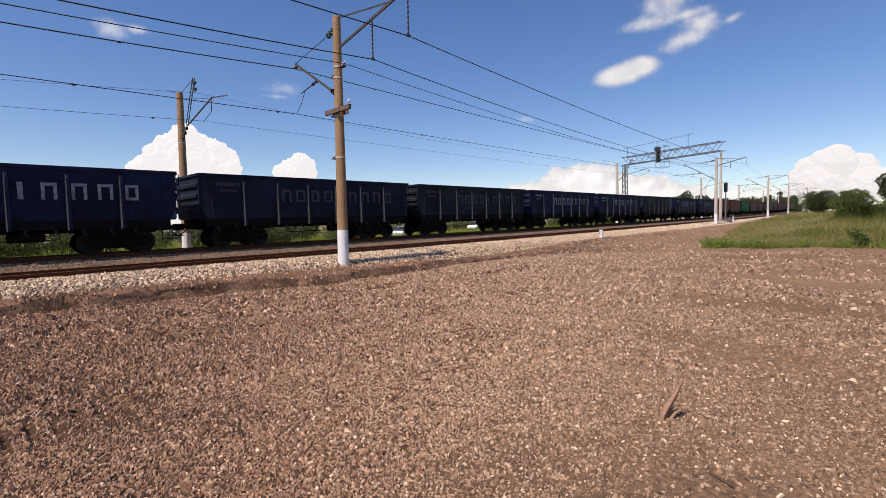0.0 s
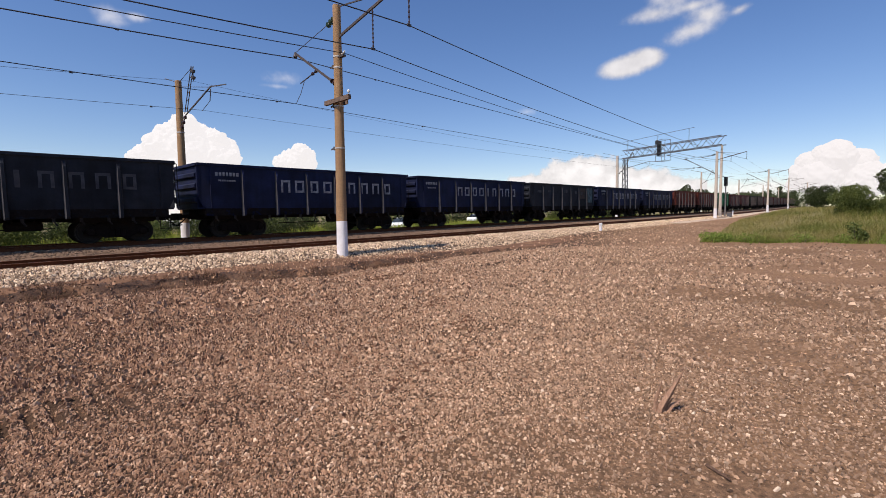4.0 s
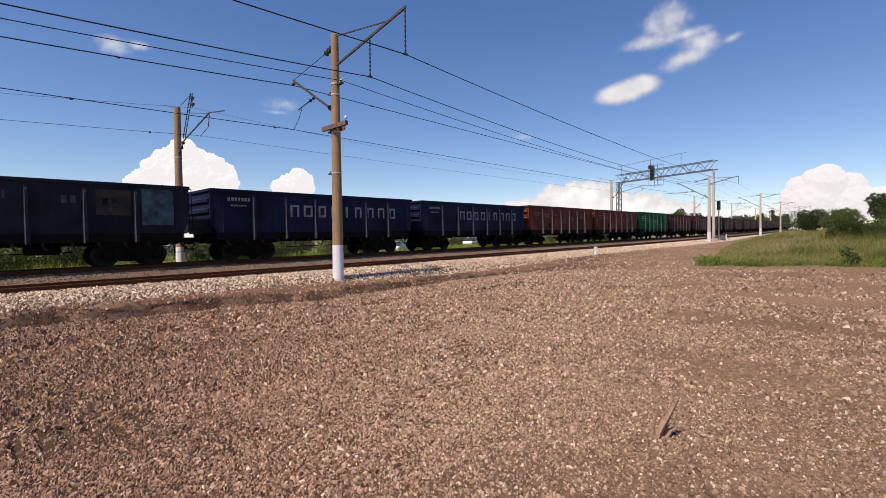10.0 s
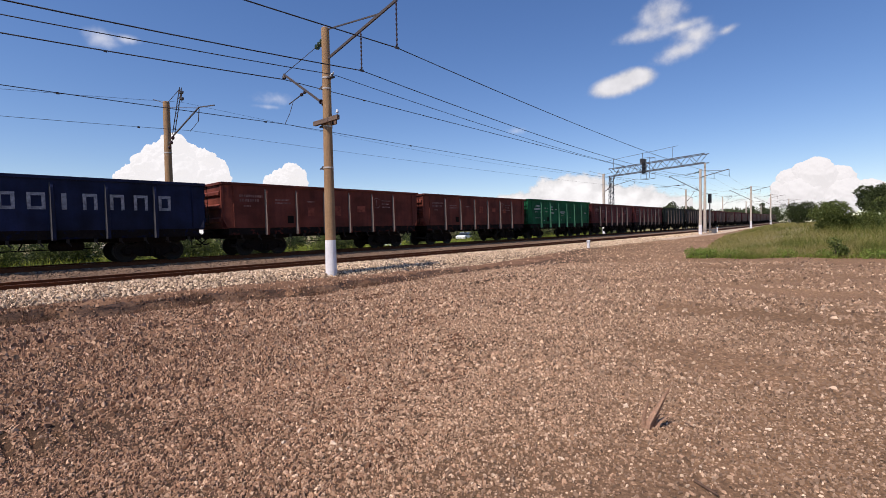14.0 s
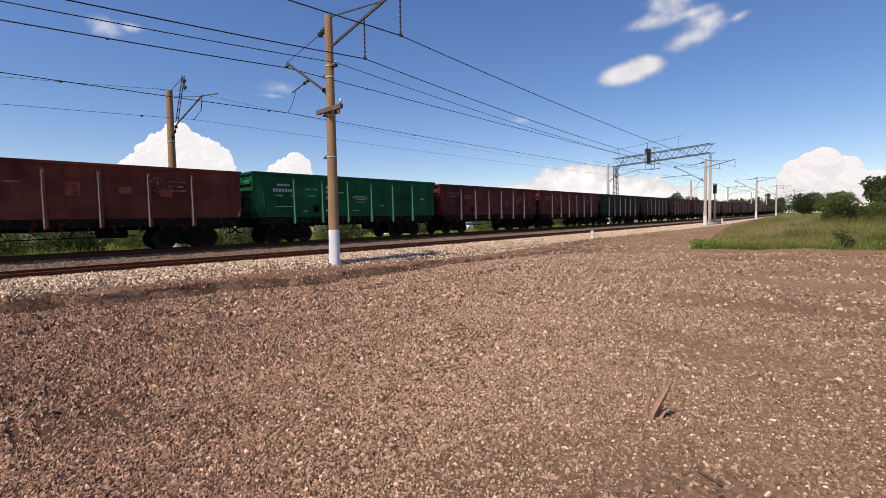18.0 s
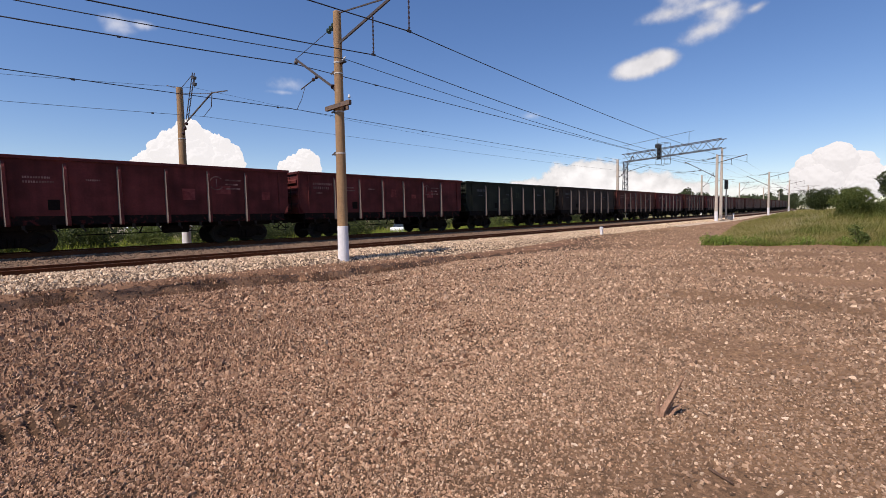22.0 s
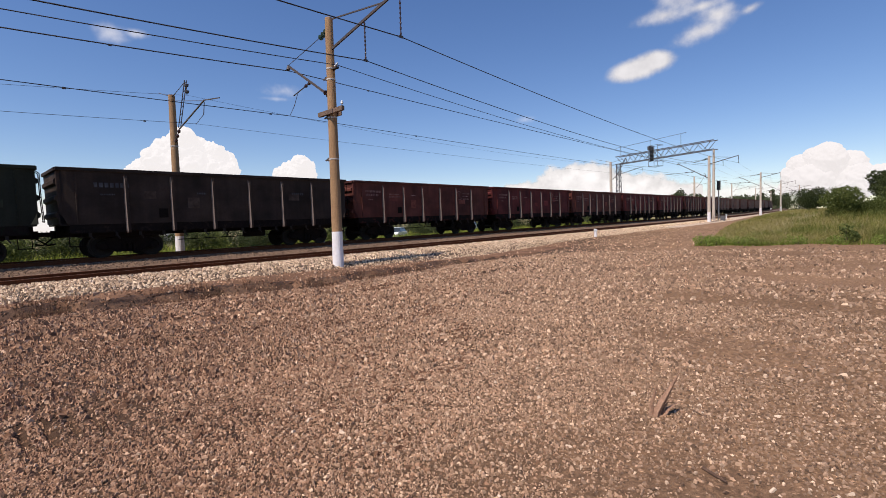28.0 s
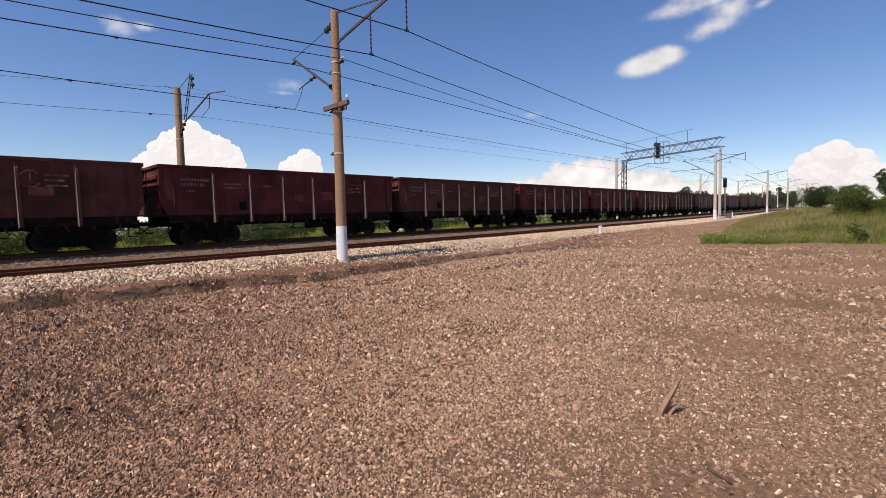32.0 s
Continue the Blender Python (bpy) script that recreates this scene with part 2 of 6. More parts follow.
# ---------------------------------------------------------------- ground
def lot_material():
    """The lot: coarse dark gravel on one side, trodden paler earth on the other."""
    # shade in the gaps between the stones is put into this dark base
    m = material("brown_gravel", (0.076, 0.044, 0.026), 0.95, vary=0.6, grain=22, blotch=0.16, second=(0.056, 0.032, 0.018), amount=0.9, bump=1.0, depth=0.03, spot=(0.23, 0.142, 0.089), spot_scale=16.0, spot_at=0.60, gloss=0.2)
    n, l = m.node_tree.nodes, m.node_tree.links
    b = n["Principled BSDF"]
    old = b.inputs["Base Color"].links[0].from_socket
    tc, mp, mr, ns = n.new("ShaderNodeTexCoord"), n.new("ShaderNodeVectorMath"), n.new("ShaderNodeMapRange"), n.new("ShaderNodeTexNoise")
    mp.operation = "DOT_PRODUCT"
    mp.inputs[1].default_value = (0.45, -1.0, 0)
    l.new(tc.outputs["Object"], mp.inputs[0])
    ns.inputs["Scale"].default_value, ns.inputs["Detail"].default_value = 0.7, 8
    l.new(tc.outputs["Object"], ns.inputs["Vector"])
    ad = n.new("ShaderNodeMath")
    ad.operation = "MULTIPLY_ADD"
    ad.inputs[1].default_value = 6.0
    l.new(ns.outputs["Fac"], ad.inputs[0])
    l.new(mp.outputs["Value"], ad.inputs[2])
    mr.inputs[1].default_value, mr.inputs[2].default_value, mr.inputs[4].default_value = 0.0, 4.2, 1.0
    l.new(ad.outputs[0], mr.inputs[0])
    mx = n.new("ShaderNodeMix")
    mx.data_type, mx.blend_type = "RGBA", "MULTIPLY"
    mx.inputs[7].default_value = (2.8, 2.88, 2.75, 1)
    l.new(mr.outputs[0], mx.inputs[0])
    l.new(old, mx.inputs[6])
    l.new(mx.outputs[2], b.inputs["Base Color"])
    return m


GRAVEL = lot_material()
HUMUS = material("dark_reddish_humus", (0.040, 0.018, 0.009), 0.95, vary=0.8, grain=9, blotch=1.6, second=(0.11, 0.06, 0.033), amount=0.9, bump=1.0, depth=0.04)
DIRT = material("dusty_earth", (0.185, 0.104, 0.061), 0.95, vary=0.45, grain=24, blotch=0.8, second=(0.13, 0.07, 0.04), amount=0.9, bump=0.8, depth=0.03, gloss=0.2)
MEADOW = material("meadow_soil", (0.12, 0.105, 0.035), 0.95, vary=0.5, grain=6, blotch=0.08, second=(0.18, 0.145, 0.06), amount=0.9, bump=0.8, depth=0.05)
# dark under-sheet: shade between the crushed stones is put into its colour
BALLAST = material("crushed_stone_bed", (0.12, 0.075, 0.045), 0.95, vary=0.6, grain=16, blotch=0.5, second=(0.085, 0.053, 0.032), bump=1.0, depth=0.04)
BALLAST_DIRTY = material("oily_track_bed", (0.16, 0.10, 0.062), 0.95, vary=0.5, grain=16, blotch=0.4, second=(0.10, 0.062, 0.04), bump=1.0, depth=0.04)


def scarp(x):
    """Distance across the line at which the strip beside the ballast breaks off into the hollow."""
    return 14.75 + 0.55 * math.sin(x * 0.42 + 0.6) + 0.22 * math.sin(x * 1.3) + 0.1 * math.sin(x * 3.7)


def lot_height(x, y):
    """The gravel lot: uneven and trodden, with a broken edge along the foot of the track bed and the print of a lugged tyre."""
    off = y - bend(x)
    z = gz(x) - 0.16 * min(1.0, max(0.0, (off - 2.0) / 8.0))
    ahead = 1.0 if x < 14 else math.exp(-((x - 14) / 8.0) ** 2)
    d = scarp(x) - off
    z -= 0.24 * ahead * min(1.0, max(0.0, d / 0.25 + 0.5)) * (math.exp(-(d / 2.0) ** 2) if d > 0 else 1.0)
    z += 0.05 * math.exp(-((off - 15.9) / 0.8) ** 2)
    z -= 0.24 * min(1.0, max(0.0, (off - 11.0) / 5.0)) * math.exp(-((x - 21) / 8.5) ** 2)
    z += 0.03 * noise.noise(Vector((x * 0.35, y * 0.35, 0))) + 0.02 * noise.noise(Vector((x * 1.1, y * 1.1, 3)))
    if abs(x) < 14 and -2 < y < 17:
        z += 0.016 * noise.noise(Vector((x * 2.7, y * 2.7, 6))) + 0.009 * noise.noise(Vector((x * 6.0, y * 6.0, 2)))
        if -0.4 < x < 1.3 and 4.4 < y < 6.2:
            z -= 0.085 * math.exp(-((y - 5.25) / 0.33) ** 2) * max(0.0, math.sin(x * math.tau / 0.17)) ** 0.6 * min(1.0, (1.3 - x) * 1.4)
    return z


def meadow_edge(y):
    """Where the grass begins, along the line."""
    return 26.4 + 0.5 * math.sin(y * 0.9) + 0.35 * math.sin(y * 2.3 + 1) + max(0.0, y - 7.2) * 5.5


def ground_sheet():
    xs = [-2500, -900, -300, -120, -60, -30, -18] + [-12 + 0.5 * k for k in range(23)] + [-0.4 + 0.034 * k for k in range(50)] + [1.3 + 0.13 * k for k in range(70)] + [10.5 + 0.25 * k for k in range(26)] + [17 + 0.5 * k for k in range(32)] + [33 + 2.0 * k for k in range(40)] + [113 + 8.0 * k for k in range(25)] + [340, 420, 600, 1000, 2600]
    ys = [-2500, -900, -300, -120, -60, -34] + [-24 + 1.0 * k for k in range(22)] + [-2 + 0.14 * k for k in range(72)] + [8.1 + 0.18 * k for k in range(52)] + [17.5] + [18.2 + 1.2 * k for k in range(11)] + [33, 36, 42, 52, 70, 110, 200, 420, 1000, 2800]
    bm = B()
    rows = []
    for x in xs:
        row = []
        for y in ys:
            yy = y + bend(min(x, 330)) if 8 < y < 60 else y
            z = lot_height(x, yy) if -30 < x < 120 and -30 < y < 18.5 else gz(x) - (0.16 if y > 10 else 0.0)
            if y > 32:
                z -= 0.35 * min(1.0, (y - 32) / 4)
            row.append((x, yy, z + mound(x, yy)))
        rows.append(row)
    strip(bm, rows)
    ob = new("ground", mesh_of("ground", bm, GRAVEL, smooth=True))
    ob.data.materials.append(MEADOW)
    ob.data.materials.append(HUMUS)
    ob.data.materials.append(DIRT)
    for p in ob.data.polygons:
        c = p.center
        off = c.y - bend(min(c.x, 330)) + 0.35 * noise.noise(Vector((c.x * 0.9, c.y * 1.9, 1))) + 0.3 * (noise.noise(Vector((c.x * 7.3, c.y * 9.1, 5))))
        if (c.x > meadow_edge(c.y) + 0.6 and off < 15.0) or off > 29.5 or c.x > 300 or c.y < -60 or c.x < -60:
            p.material_index = 1
        elif -0.35 < scarp(c.x) - off < 0.55 + 0.5 * math.sin(c.x * 2.1) + 0.3 * math.sin(c.x * 5.3) and -10 < c.x < 17:
            p.material_index = 2
        elif off > scarp(c.x) and off < 18 and -10 < c.x < 30:
            p.material_index = 3
        elif abs(off - 10.1 - 0.3 * math.sin(c.x * 1.1)) < 0.45 and -10 < c.x < 4.5 + math.sin(c.y * 7):
            p.material_index = 3
    return tagged(ob, "brown gravel lot running into a grassy meadow", "ground", kind="structure")


ground_sheet()


# ---------------------------------------------------------------- track beds
def bed(name, axis, profile, mat_, label, x0=-60, x1=330):
    bm = B()
    s = x0
    rows = []
    while s <= x1:
        rows.append([(s, axis + bend(s) + o, gz(s) + z) for o, z in profile])
        s += 1.0 if -10 < s < 60 else 4.0
    strip(bm, rows)
    ob = new(name, mesh_of(name, bm, mat_))
    return tagged(ob, label, "track bed", kind="structure")


bed("ballast_shoulder", NEAR_AXIS, [(-4.7, -0.62), (-4.1, -0.38), (-3.5, -0.15), (-2.9, -0.02), (-2.0, 0.07), (-1.25, 0.09)], BALLAST, "pale crushed-stone shoulder of the track bed", x1=56)
BALLAST_FAR = material("pale_crushed_stone", (0.44, 0.35, 0.25), 0.95, vary=0.4, grain=9, blotch=0.3, second=(0.34, 0.26, 0.19), bump=0.8, depth=0.03)
bed("ballast_shoulder", NEAR_AXIS, [(-4.9, -0.3), (-4.3, -0.13), (-3.2, -0.02), (-2.0, 0.07), (-1.25, 0.09)], BALLAST_FAR, "pale crushed-stone shoulder beyond the curve", x0=56)
bed("track_bed", NEAR_AXIS, [(-1.26, 0.094), (0, 0.10), (1.3, 0.12), (1.9, 0.25), (2.7, 0.42), (4.1, 0.44), (5.4, 0.42), (7.2, -0.1), (8.0, -0.5)], BALLAST_DIRTY, "oily brown ballast between and under the rails")


def rail_mesh(axis, side, up, name, parent):
    prof = [(-0.075, -0.18), (-0.075, -0.165), (-0.012, -0.14), (-0.012, -0.04), (-0.036, -0.03), (-0.036, -0.004), (-0.03, 0.0),
            (0.03, 0.0), (0.036, -0.004), (0.036, -0.03), (0.012, -0.04), (0.012, -0.14), (0.075, -0.165), (0.075, -0.18)]
    bm = B()
    rows = []
    s = -60.0
    while s <= 330:
        rows.append([(s, axis + bend(s) + side * 0.796 + o, gz(s) + up + z) for o, z in prof])
        s += 2.5
    strip(bm, rows)
    ob = part(name, bm, RUST_RAIL, parent)
    ob.data.materials.append(RAIL_HEAD)
    for p in ob.data.polygons:
        if p.normal.z > 0.9 and abs(p.center.z - gz(p.center.x) - up) < 0.01:
            p.material_index = 1
    return ob


for axis, up, lab in ((NEAR_AXIS, NEAR_RAIL, "empty track with rusty brown rails on concrete sleepers"), (FAR_AXIS, FAR_RAIL, "track with rusty rails under the freight train")):
    track = thing("railway_track", lab, "railway track", group="the two parallel tracks")
    rail_mesh(axis, -1, up, "rail", track)
    rail_mesh(axis, 1, up, "rail", track)
    bm = B()
    box(bm, -0.13, 0.13, -1.35, 1.35, -0.16, 0.0)
    sleeper = mesh_of("sleeper", bm, SLEEPER, bevel=0.02)
    for k in range(150):
        s = -6 + k * 0.55
        part("sleeper", sleeper, None, track, at=on_track(s, axis, up - 0.165) @ pose(0, 0.02 * math.sin(k * 7.3), 0, 0, 0, 0.6 * math.sin(k * 3.1)))


# ---------------------------------------------------------------- open wagons
PITCH, SIDE, FOOT = 13.92, 1.57, 1.05
RIBS = (-4.40, -2.64, -0.88, 0.88, 2.64, 4.40)
WHEEL_R, BOGIE = 0.475, 4.325


def size_of(paint):
    """Half length and height of a wagon body: the navy ones are an older, lower make."""
    if "navy" in paint.name or "blue" in paint.name:
        return 6.49, 3.50
    return (6.66, 3.71) if "fresh_green" in paint.name else (6.66, 3.64)


shared = {}


def once(key, make):
    """A mesh made once and shared by alike parts."""
    if key not in shared:
        shared[key] = make()
    return shared[key]


def tub_mesh(paint):
    """The open box: side sheets with cut lower corners, end walls and floor, all with thickness."""
    bm = B()
    t = 0.03
    half, top = size_of(paint)
    for sy in (-1, 1):
        # the end bays are set in towards the end walls
        cols = [(-half, SIDE - 0.09, 1.92), (-half + 0.26, SIDE - 0.05, 1.40), (-half + 0.57, SIDE, 1.40), (half - 0.57, SIDE, 1.40), (half - 0.26, SIDE - 0.05, 1.40), (half, SIDE - 0.09, 1.92)]
        strip(bm, [[(x, sy * q, z) for q, z in ((y, lo), (y, top - 0.1), (y - t, top - 0.1), (y - t, lo), (y, lo))] for x, y, lo in cols])
    for sx in (-1, 1):
        box(bm, sx * half - t / 2 - sx * 0.02, sx * half + t / 2 - sx * 0.02, -SIDE + 0.124, SIDE - 0.124, 1.45, top - 0.1)
    box(bm, -half + 0.05, half - 0.05, -SIDE + 0.124, SIDE - 0.124, 1.38, 1.45)
    return mesh_of("tub", bm, paint)


def rim_mesh(paint):
    bm = B()
    half, top = size_of(paint)
    for sy in (-1, 1):
        box(bm, -half - 0.03, half + 0.03, sy * SIDE - 0.06 + sy * 0.02, sy * SIDE + 0.06 + sy * 0.02, top - 0.13, top)
    for sx in (-1, 1):
        box(bm, sx * half - 0.07, sx * half + 0.07, -SIDE + 0.045, SIDE - 0.045, top - 0.14, top - 0.008)
    return mesh_of("top_rim", bm, paint, bevel=0.012)


def rib_mesh(paint):
    """A pressed side post, slim at its head and deepening down to its foot on the sill."""
    bm = B()
    top = size_of(paint)[1]
    prof = lambda w, d: [(-w, 0.0), (-w * 0.55, -d), (w * 0.55, -d), (w, 0.0)]
    rows = []
    for z, w, d in ((FOOT - 0.03, 0.085, 0.12), (FOOT + 0.06, 0.095, 0.17), (1.6, 0.095, 0.165), (2.4, 0.09, 0.145), (top - 0.45, 0.08, 0.12), (top - 0.25, 0.07, 0.04)):
        rows.append([(x, y, z) for x, y in prof(w, d)])
    strip(bm, rows)
    bm.faces.new([v for v in bm.verts if abs(v.co.z - (FOOT - 0.03)) < 1e-4])
    me = mesh_of("side_post", bm, paint)
    # sunlight is painted in: the flank facing the sun gets a paler material
    me.materials.append(DIM_LIT_FLANK if "navy" in paint.name or "blue" in paint.name else LIT_GREEN_FLANK if "fresh_green" in paint.name else LIT_FLANK)
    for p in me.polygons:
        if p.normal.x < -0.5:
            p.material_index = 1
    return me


def seam_mesh(paint):
    """The slim post that closes off the end bay."""
    bm = B()
    box(bm, -0.03, 0.03, -0.05, 0, 1.43, size_of(paint)[1] - 0.2)
    return mesh_of("end_bay_post", bm, paint, bevel=0.01)


def end_rib_mesh(paint):
    bm = B()
    strip(bm, [[(x, y, z) for x, z in ((0, -0.14), (-0.09, -0.07), (-0.09, 0.07), (0, 0.14))] for y in (-1.40, 1.40)])
    bm.faces.new([v for v in bm.verts if v.co.y < 0])
    bm.faces.new([v for v in bm.verts if v.co.y > 0])
    return mesh_of("end_beam", bm, paint)


def corner_mesh(paint):
    bm = B()
    box(bm, -0.02, 0.11, -0.03, 0.06, 1.94, size_of(paint)[1] - 0.135)
    return mesh_of("corner_post", bm, paint, bevel=0.015)


def sill_mesh(paint):
    """The pressed sill under a side sheet: a web with a turned-out lower lip, caked with grime."""
    half = size_of(paint)[0]
    bm = box(B(), -half + 0.30, half - 0.30, -0.03, 0.03, FOOT + 0.02, 1.405)
    box(bm, -half + 0.32, half - 0.32, -0.05, 0.03, FOOT, FOOT + 0.03)
    return mesh_of("side_sill", bm, grimed(paint))


def fold_mesh(paint):
    """A lengthwise pressed fold that stiffens the sheet of one bay."""
    bm = B()
    strip(bm, [[(x, y, z) for y, z in ((0.0, -0.045), (-0.018, -0.02), (-0.018, 0.02), (0.0, 0.045))] for x in (-0.72, 0.72)])
    return mesh_of("pressed_fold", bm, paint)


def latch_mesh():
    """A floor-hatch latch hanging under the sill, with its bent tail."""
    bm = box(B(), -0.05, 0.05, -0.04, 0.03, 0.90, FOOT)
    bar(bm, (0, -0.03, 0.93), (0.10, -0.07, 0.78), 0.04, 0.05)
    return mesh_of("hatch_latch", bm, WHEEL_STEEL)


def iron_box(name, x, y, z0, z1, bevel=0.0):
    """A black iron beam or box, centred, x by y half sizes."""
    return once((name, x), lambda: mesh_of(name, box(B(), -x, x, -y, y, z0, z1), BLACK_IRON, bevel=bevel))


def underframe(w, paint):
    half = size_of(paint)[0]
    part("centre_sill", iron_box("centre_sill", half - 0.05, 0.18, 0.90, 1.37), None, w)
    # bolsters enlarged into black boxes that stand in for shade above the bogies
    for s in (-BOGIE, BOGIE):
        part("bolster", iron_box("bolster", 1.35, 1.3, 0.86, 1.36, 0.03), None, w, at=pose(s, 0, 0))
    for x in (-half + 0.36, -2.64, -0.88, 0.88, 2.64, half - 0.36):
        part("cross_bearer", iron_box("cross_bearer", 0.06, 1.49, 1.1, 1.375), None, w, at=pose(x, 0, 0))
    sill = once(("sill", paint.name), lambda: sill_mesh(paint))
    part("side_sill", sill, None, w, "grimy dark sill", at=pose(0, -SIDE + 0.045, 0))
    part("side_sill", sill, None, w, at=pose(0, SIDE - 0.045, 0, 0, 0, 180))
    latch = once("latch", latch_mesh)
    for j in range(7):
        for dx in (-0.45, 0.45):
            part("hatch_latch", latch, None, w, at=pose((j - 3) * 1.76 + dx, -SIDE + 0.05, 0))


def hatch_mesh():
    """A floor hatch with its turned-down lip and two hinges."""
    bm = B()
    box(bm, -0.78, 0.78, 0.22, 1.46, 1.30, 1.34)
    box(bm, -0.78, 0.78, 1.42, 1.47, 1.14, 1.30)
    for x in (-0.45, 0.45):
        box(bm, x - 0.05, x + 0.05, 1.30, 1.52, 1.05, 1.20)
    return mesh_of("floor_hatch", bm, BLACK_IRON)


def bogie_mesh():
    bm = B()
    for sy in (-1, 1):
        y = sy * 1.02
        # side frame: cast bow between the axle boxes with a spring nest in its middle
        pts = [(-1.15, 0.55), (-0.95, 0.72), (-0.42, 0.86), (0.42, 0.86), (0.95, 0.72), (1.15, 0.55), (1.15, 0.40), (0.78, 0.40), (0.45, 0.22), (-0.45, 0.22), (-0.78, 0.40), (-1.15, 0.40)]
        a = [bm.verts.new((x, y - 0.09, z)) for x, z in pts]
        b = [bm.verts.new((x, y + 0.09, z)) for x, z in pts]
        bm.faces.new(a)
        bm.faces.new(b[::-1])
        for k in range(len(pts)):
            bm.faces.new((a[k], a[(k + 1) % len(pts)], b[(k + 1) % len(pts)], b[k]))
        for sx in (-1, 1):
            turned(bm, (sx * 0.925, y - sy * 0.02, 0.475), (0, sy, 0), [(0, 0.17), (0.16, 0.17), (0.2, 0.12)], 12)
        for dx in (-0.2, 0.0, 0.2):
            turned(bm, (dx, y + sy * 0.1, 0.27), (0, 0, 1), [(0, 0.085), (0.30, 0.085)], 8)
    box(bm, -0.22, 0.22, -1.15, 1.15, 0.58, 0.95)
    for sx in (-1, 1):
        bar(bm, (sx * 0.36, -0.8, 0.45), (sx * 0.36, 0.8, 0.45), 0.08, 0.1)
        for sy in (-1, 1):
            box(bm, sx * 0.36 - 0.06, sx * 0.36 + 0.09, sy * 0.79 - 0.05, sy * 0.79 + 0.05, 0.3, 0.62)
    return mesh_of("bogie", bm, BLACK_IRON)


def wheelset_mesh():
    bm = B()
    tube(bm, (0, -1.02, 0), (0, 1.02, 0), 0.08, n=10)
    for sy in (-1, 1):
        turned(bm, (0, sy * 0.725, 0), (0, sy, 0), [(0, 0.50), (0.03, 0.50), (0.045, WHEEL_R), (0.13, WHEEL_R - 0.008), (0.13, 0.40), (0.09, 0.38), (0.07, 0.2), (0.15, 0.14), (0.15, 0.06)], 24)
        for k in range(3):
            a = k * math.tau / 3
            turned(bm, (0.28 * math.cos(a), sy * 0.80, 0.28 * math.sin(a)), (0, sy, 0), [(0, 0.05), (0.03, 0.04)], 6)
    return mesh_of("wheelset", bm, WHEEL_STEEL)


def coupler_mesh():
    bm = B()
    box(bm, -0.5, 0.05, -0.09, 0.09, 0.96, 1.14)
    pts = [(-0.5, -0.16), (-0.72, -0.22), (-0.74, -0.02), (-0.60, 0.04), (-0.60, 0.20), (-0.5, 0.18)]
    a = [bm.verts.new((x, y, 0.88)) for x, y in pts]
    b = [bm.verts.new((x, y, 1.20)) for x, y in pts]
    bm.faces.new(a)
    bm.faces.new(b[::-1])
    for k in range(6):
        bm.faces.new((a[k], a[(k + 1) % 6], b[(k + 1) % 6], b[k]))
    return mesh_of("coupler", bm, BLACK_IRON, bevel=0.015)


def hose_mesh():
    bm = B()
    pts = [Vector((0.1, 0.42, 1.0)), Vector((-0.1, 0.42, 0.8)), Vector((-0.32, 0.4, 0.62)), Vector((-0.58, 0.36, 0.66))]
    for a, b in zip(pts, pts[1:]):
        tube(bm, a, b, 0.03, n=6)
    return mesh_of("brake_hose", bm, BLACK_IRON)


def reservoir_mesh():
    bm = B()
    turned(bm, (-0.6, 0, 0), (1, 0, 0), [(0, 0.08), (0.06, 0.2), (1.1, 0.2), (1.16, 0.08)], 14)
    for x in (-0.35, 0.3):
        box(bm, x - 0.02, x + 0.02, -0.22, 0.22, 0.1, 0.45)
    return mesh_of("air_reservoir", bm, BLACK_IRON)


def ladder_mesh():
    """An end ladder: two stiles standing off the end wall, rungs and brackets."""
    bm = B()
    for y in (0.0, 0.36):
        tube(bm, (0.0, y, 3.46), (0.13, y, 3.36), 0.016, n=6)
        tube(bm, (0.13, y, 3.36), (0.13, y, 2.45), 0.016, n=6)
        tube(bm, (0.13, y, 2.45), (0.17, y, 1.5), 0.016, n=6)
        tube(bm, (0.0, y, 2.45), (0.13, y, 2.45), 0.014, n=6)
    for k in range(6):
        tube(bm, (0.14, 0, 1.55 + 0.34 * k), (0.14, 0.36, 1.55 + 0.34 * k), 0.011, n=6)
    return mesh_of("ladder", bm, BLACK_IRON)


def step_mesh():
    bm = B()
    for x in (-0.2, 0.2):
        bar(bm, (x, 0, 1.1), (x, 0, 0.55), 0.03, 0.02)
    box(bm, -0.22, 0.22, -0.06, 0.06, 0.53, 0.56)
    return mesh_of("step", bm, BLACK_IRON)


def lever_mesh():
    bm = B()
    tube(bm, (-2.3, 0, 0.62), (2.3, 0, 0.66), 0.02, n=6)
    bar(bm, (-0.1, 0, 0.66), (0.1, 0.0, 1.1), 0.03, 0.05)
    return mesh_of("brake_rod", bm, BLACK_IRON)


def block_mesh(w, h, stroke, closed=True):
    """A hollow block, 3 mm thick, standing for one big painted character."""
    bm = B()
    box(bm, -w / 2, -w / 2 + stroke, -0.003, 0, -h / 2, h / 2)
    box(bm, w / 2 - stroke, w / 2, -0.003, 0, -h / 2, h / 2)
    if stroke < w * 0.4:
        box(bm, -w / 2 + stroke, w / 2 - stroke, -0.003, 0, h / 2 - stroke, h / 2)
        if closed:
            box(bm, -w / 2 + stroke, w / 2 - stroke, -0.003, 0, -h / 2, -h / 2 + stroke)
    return bm


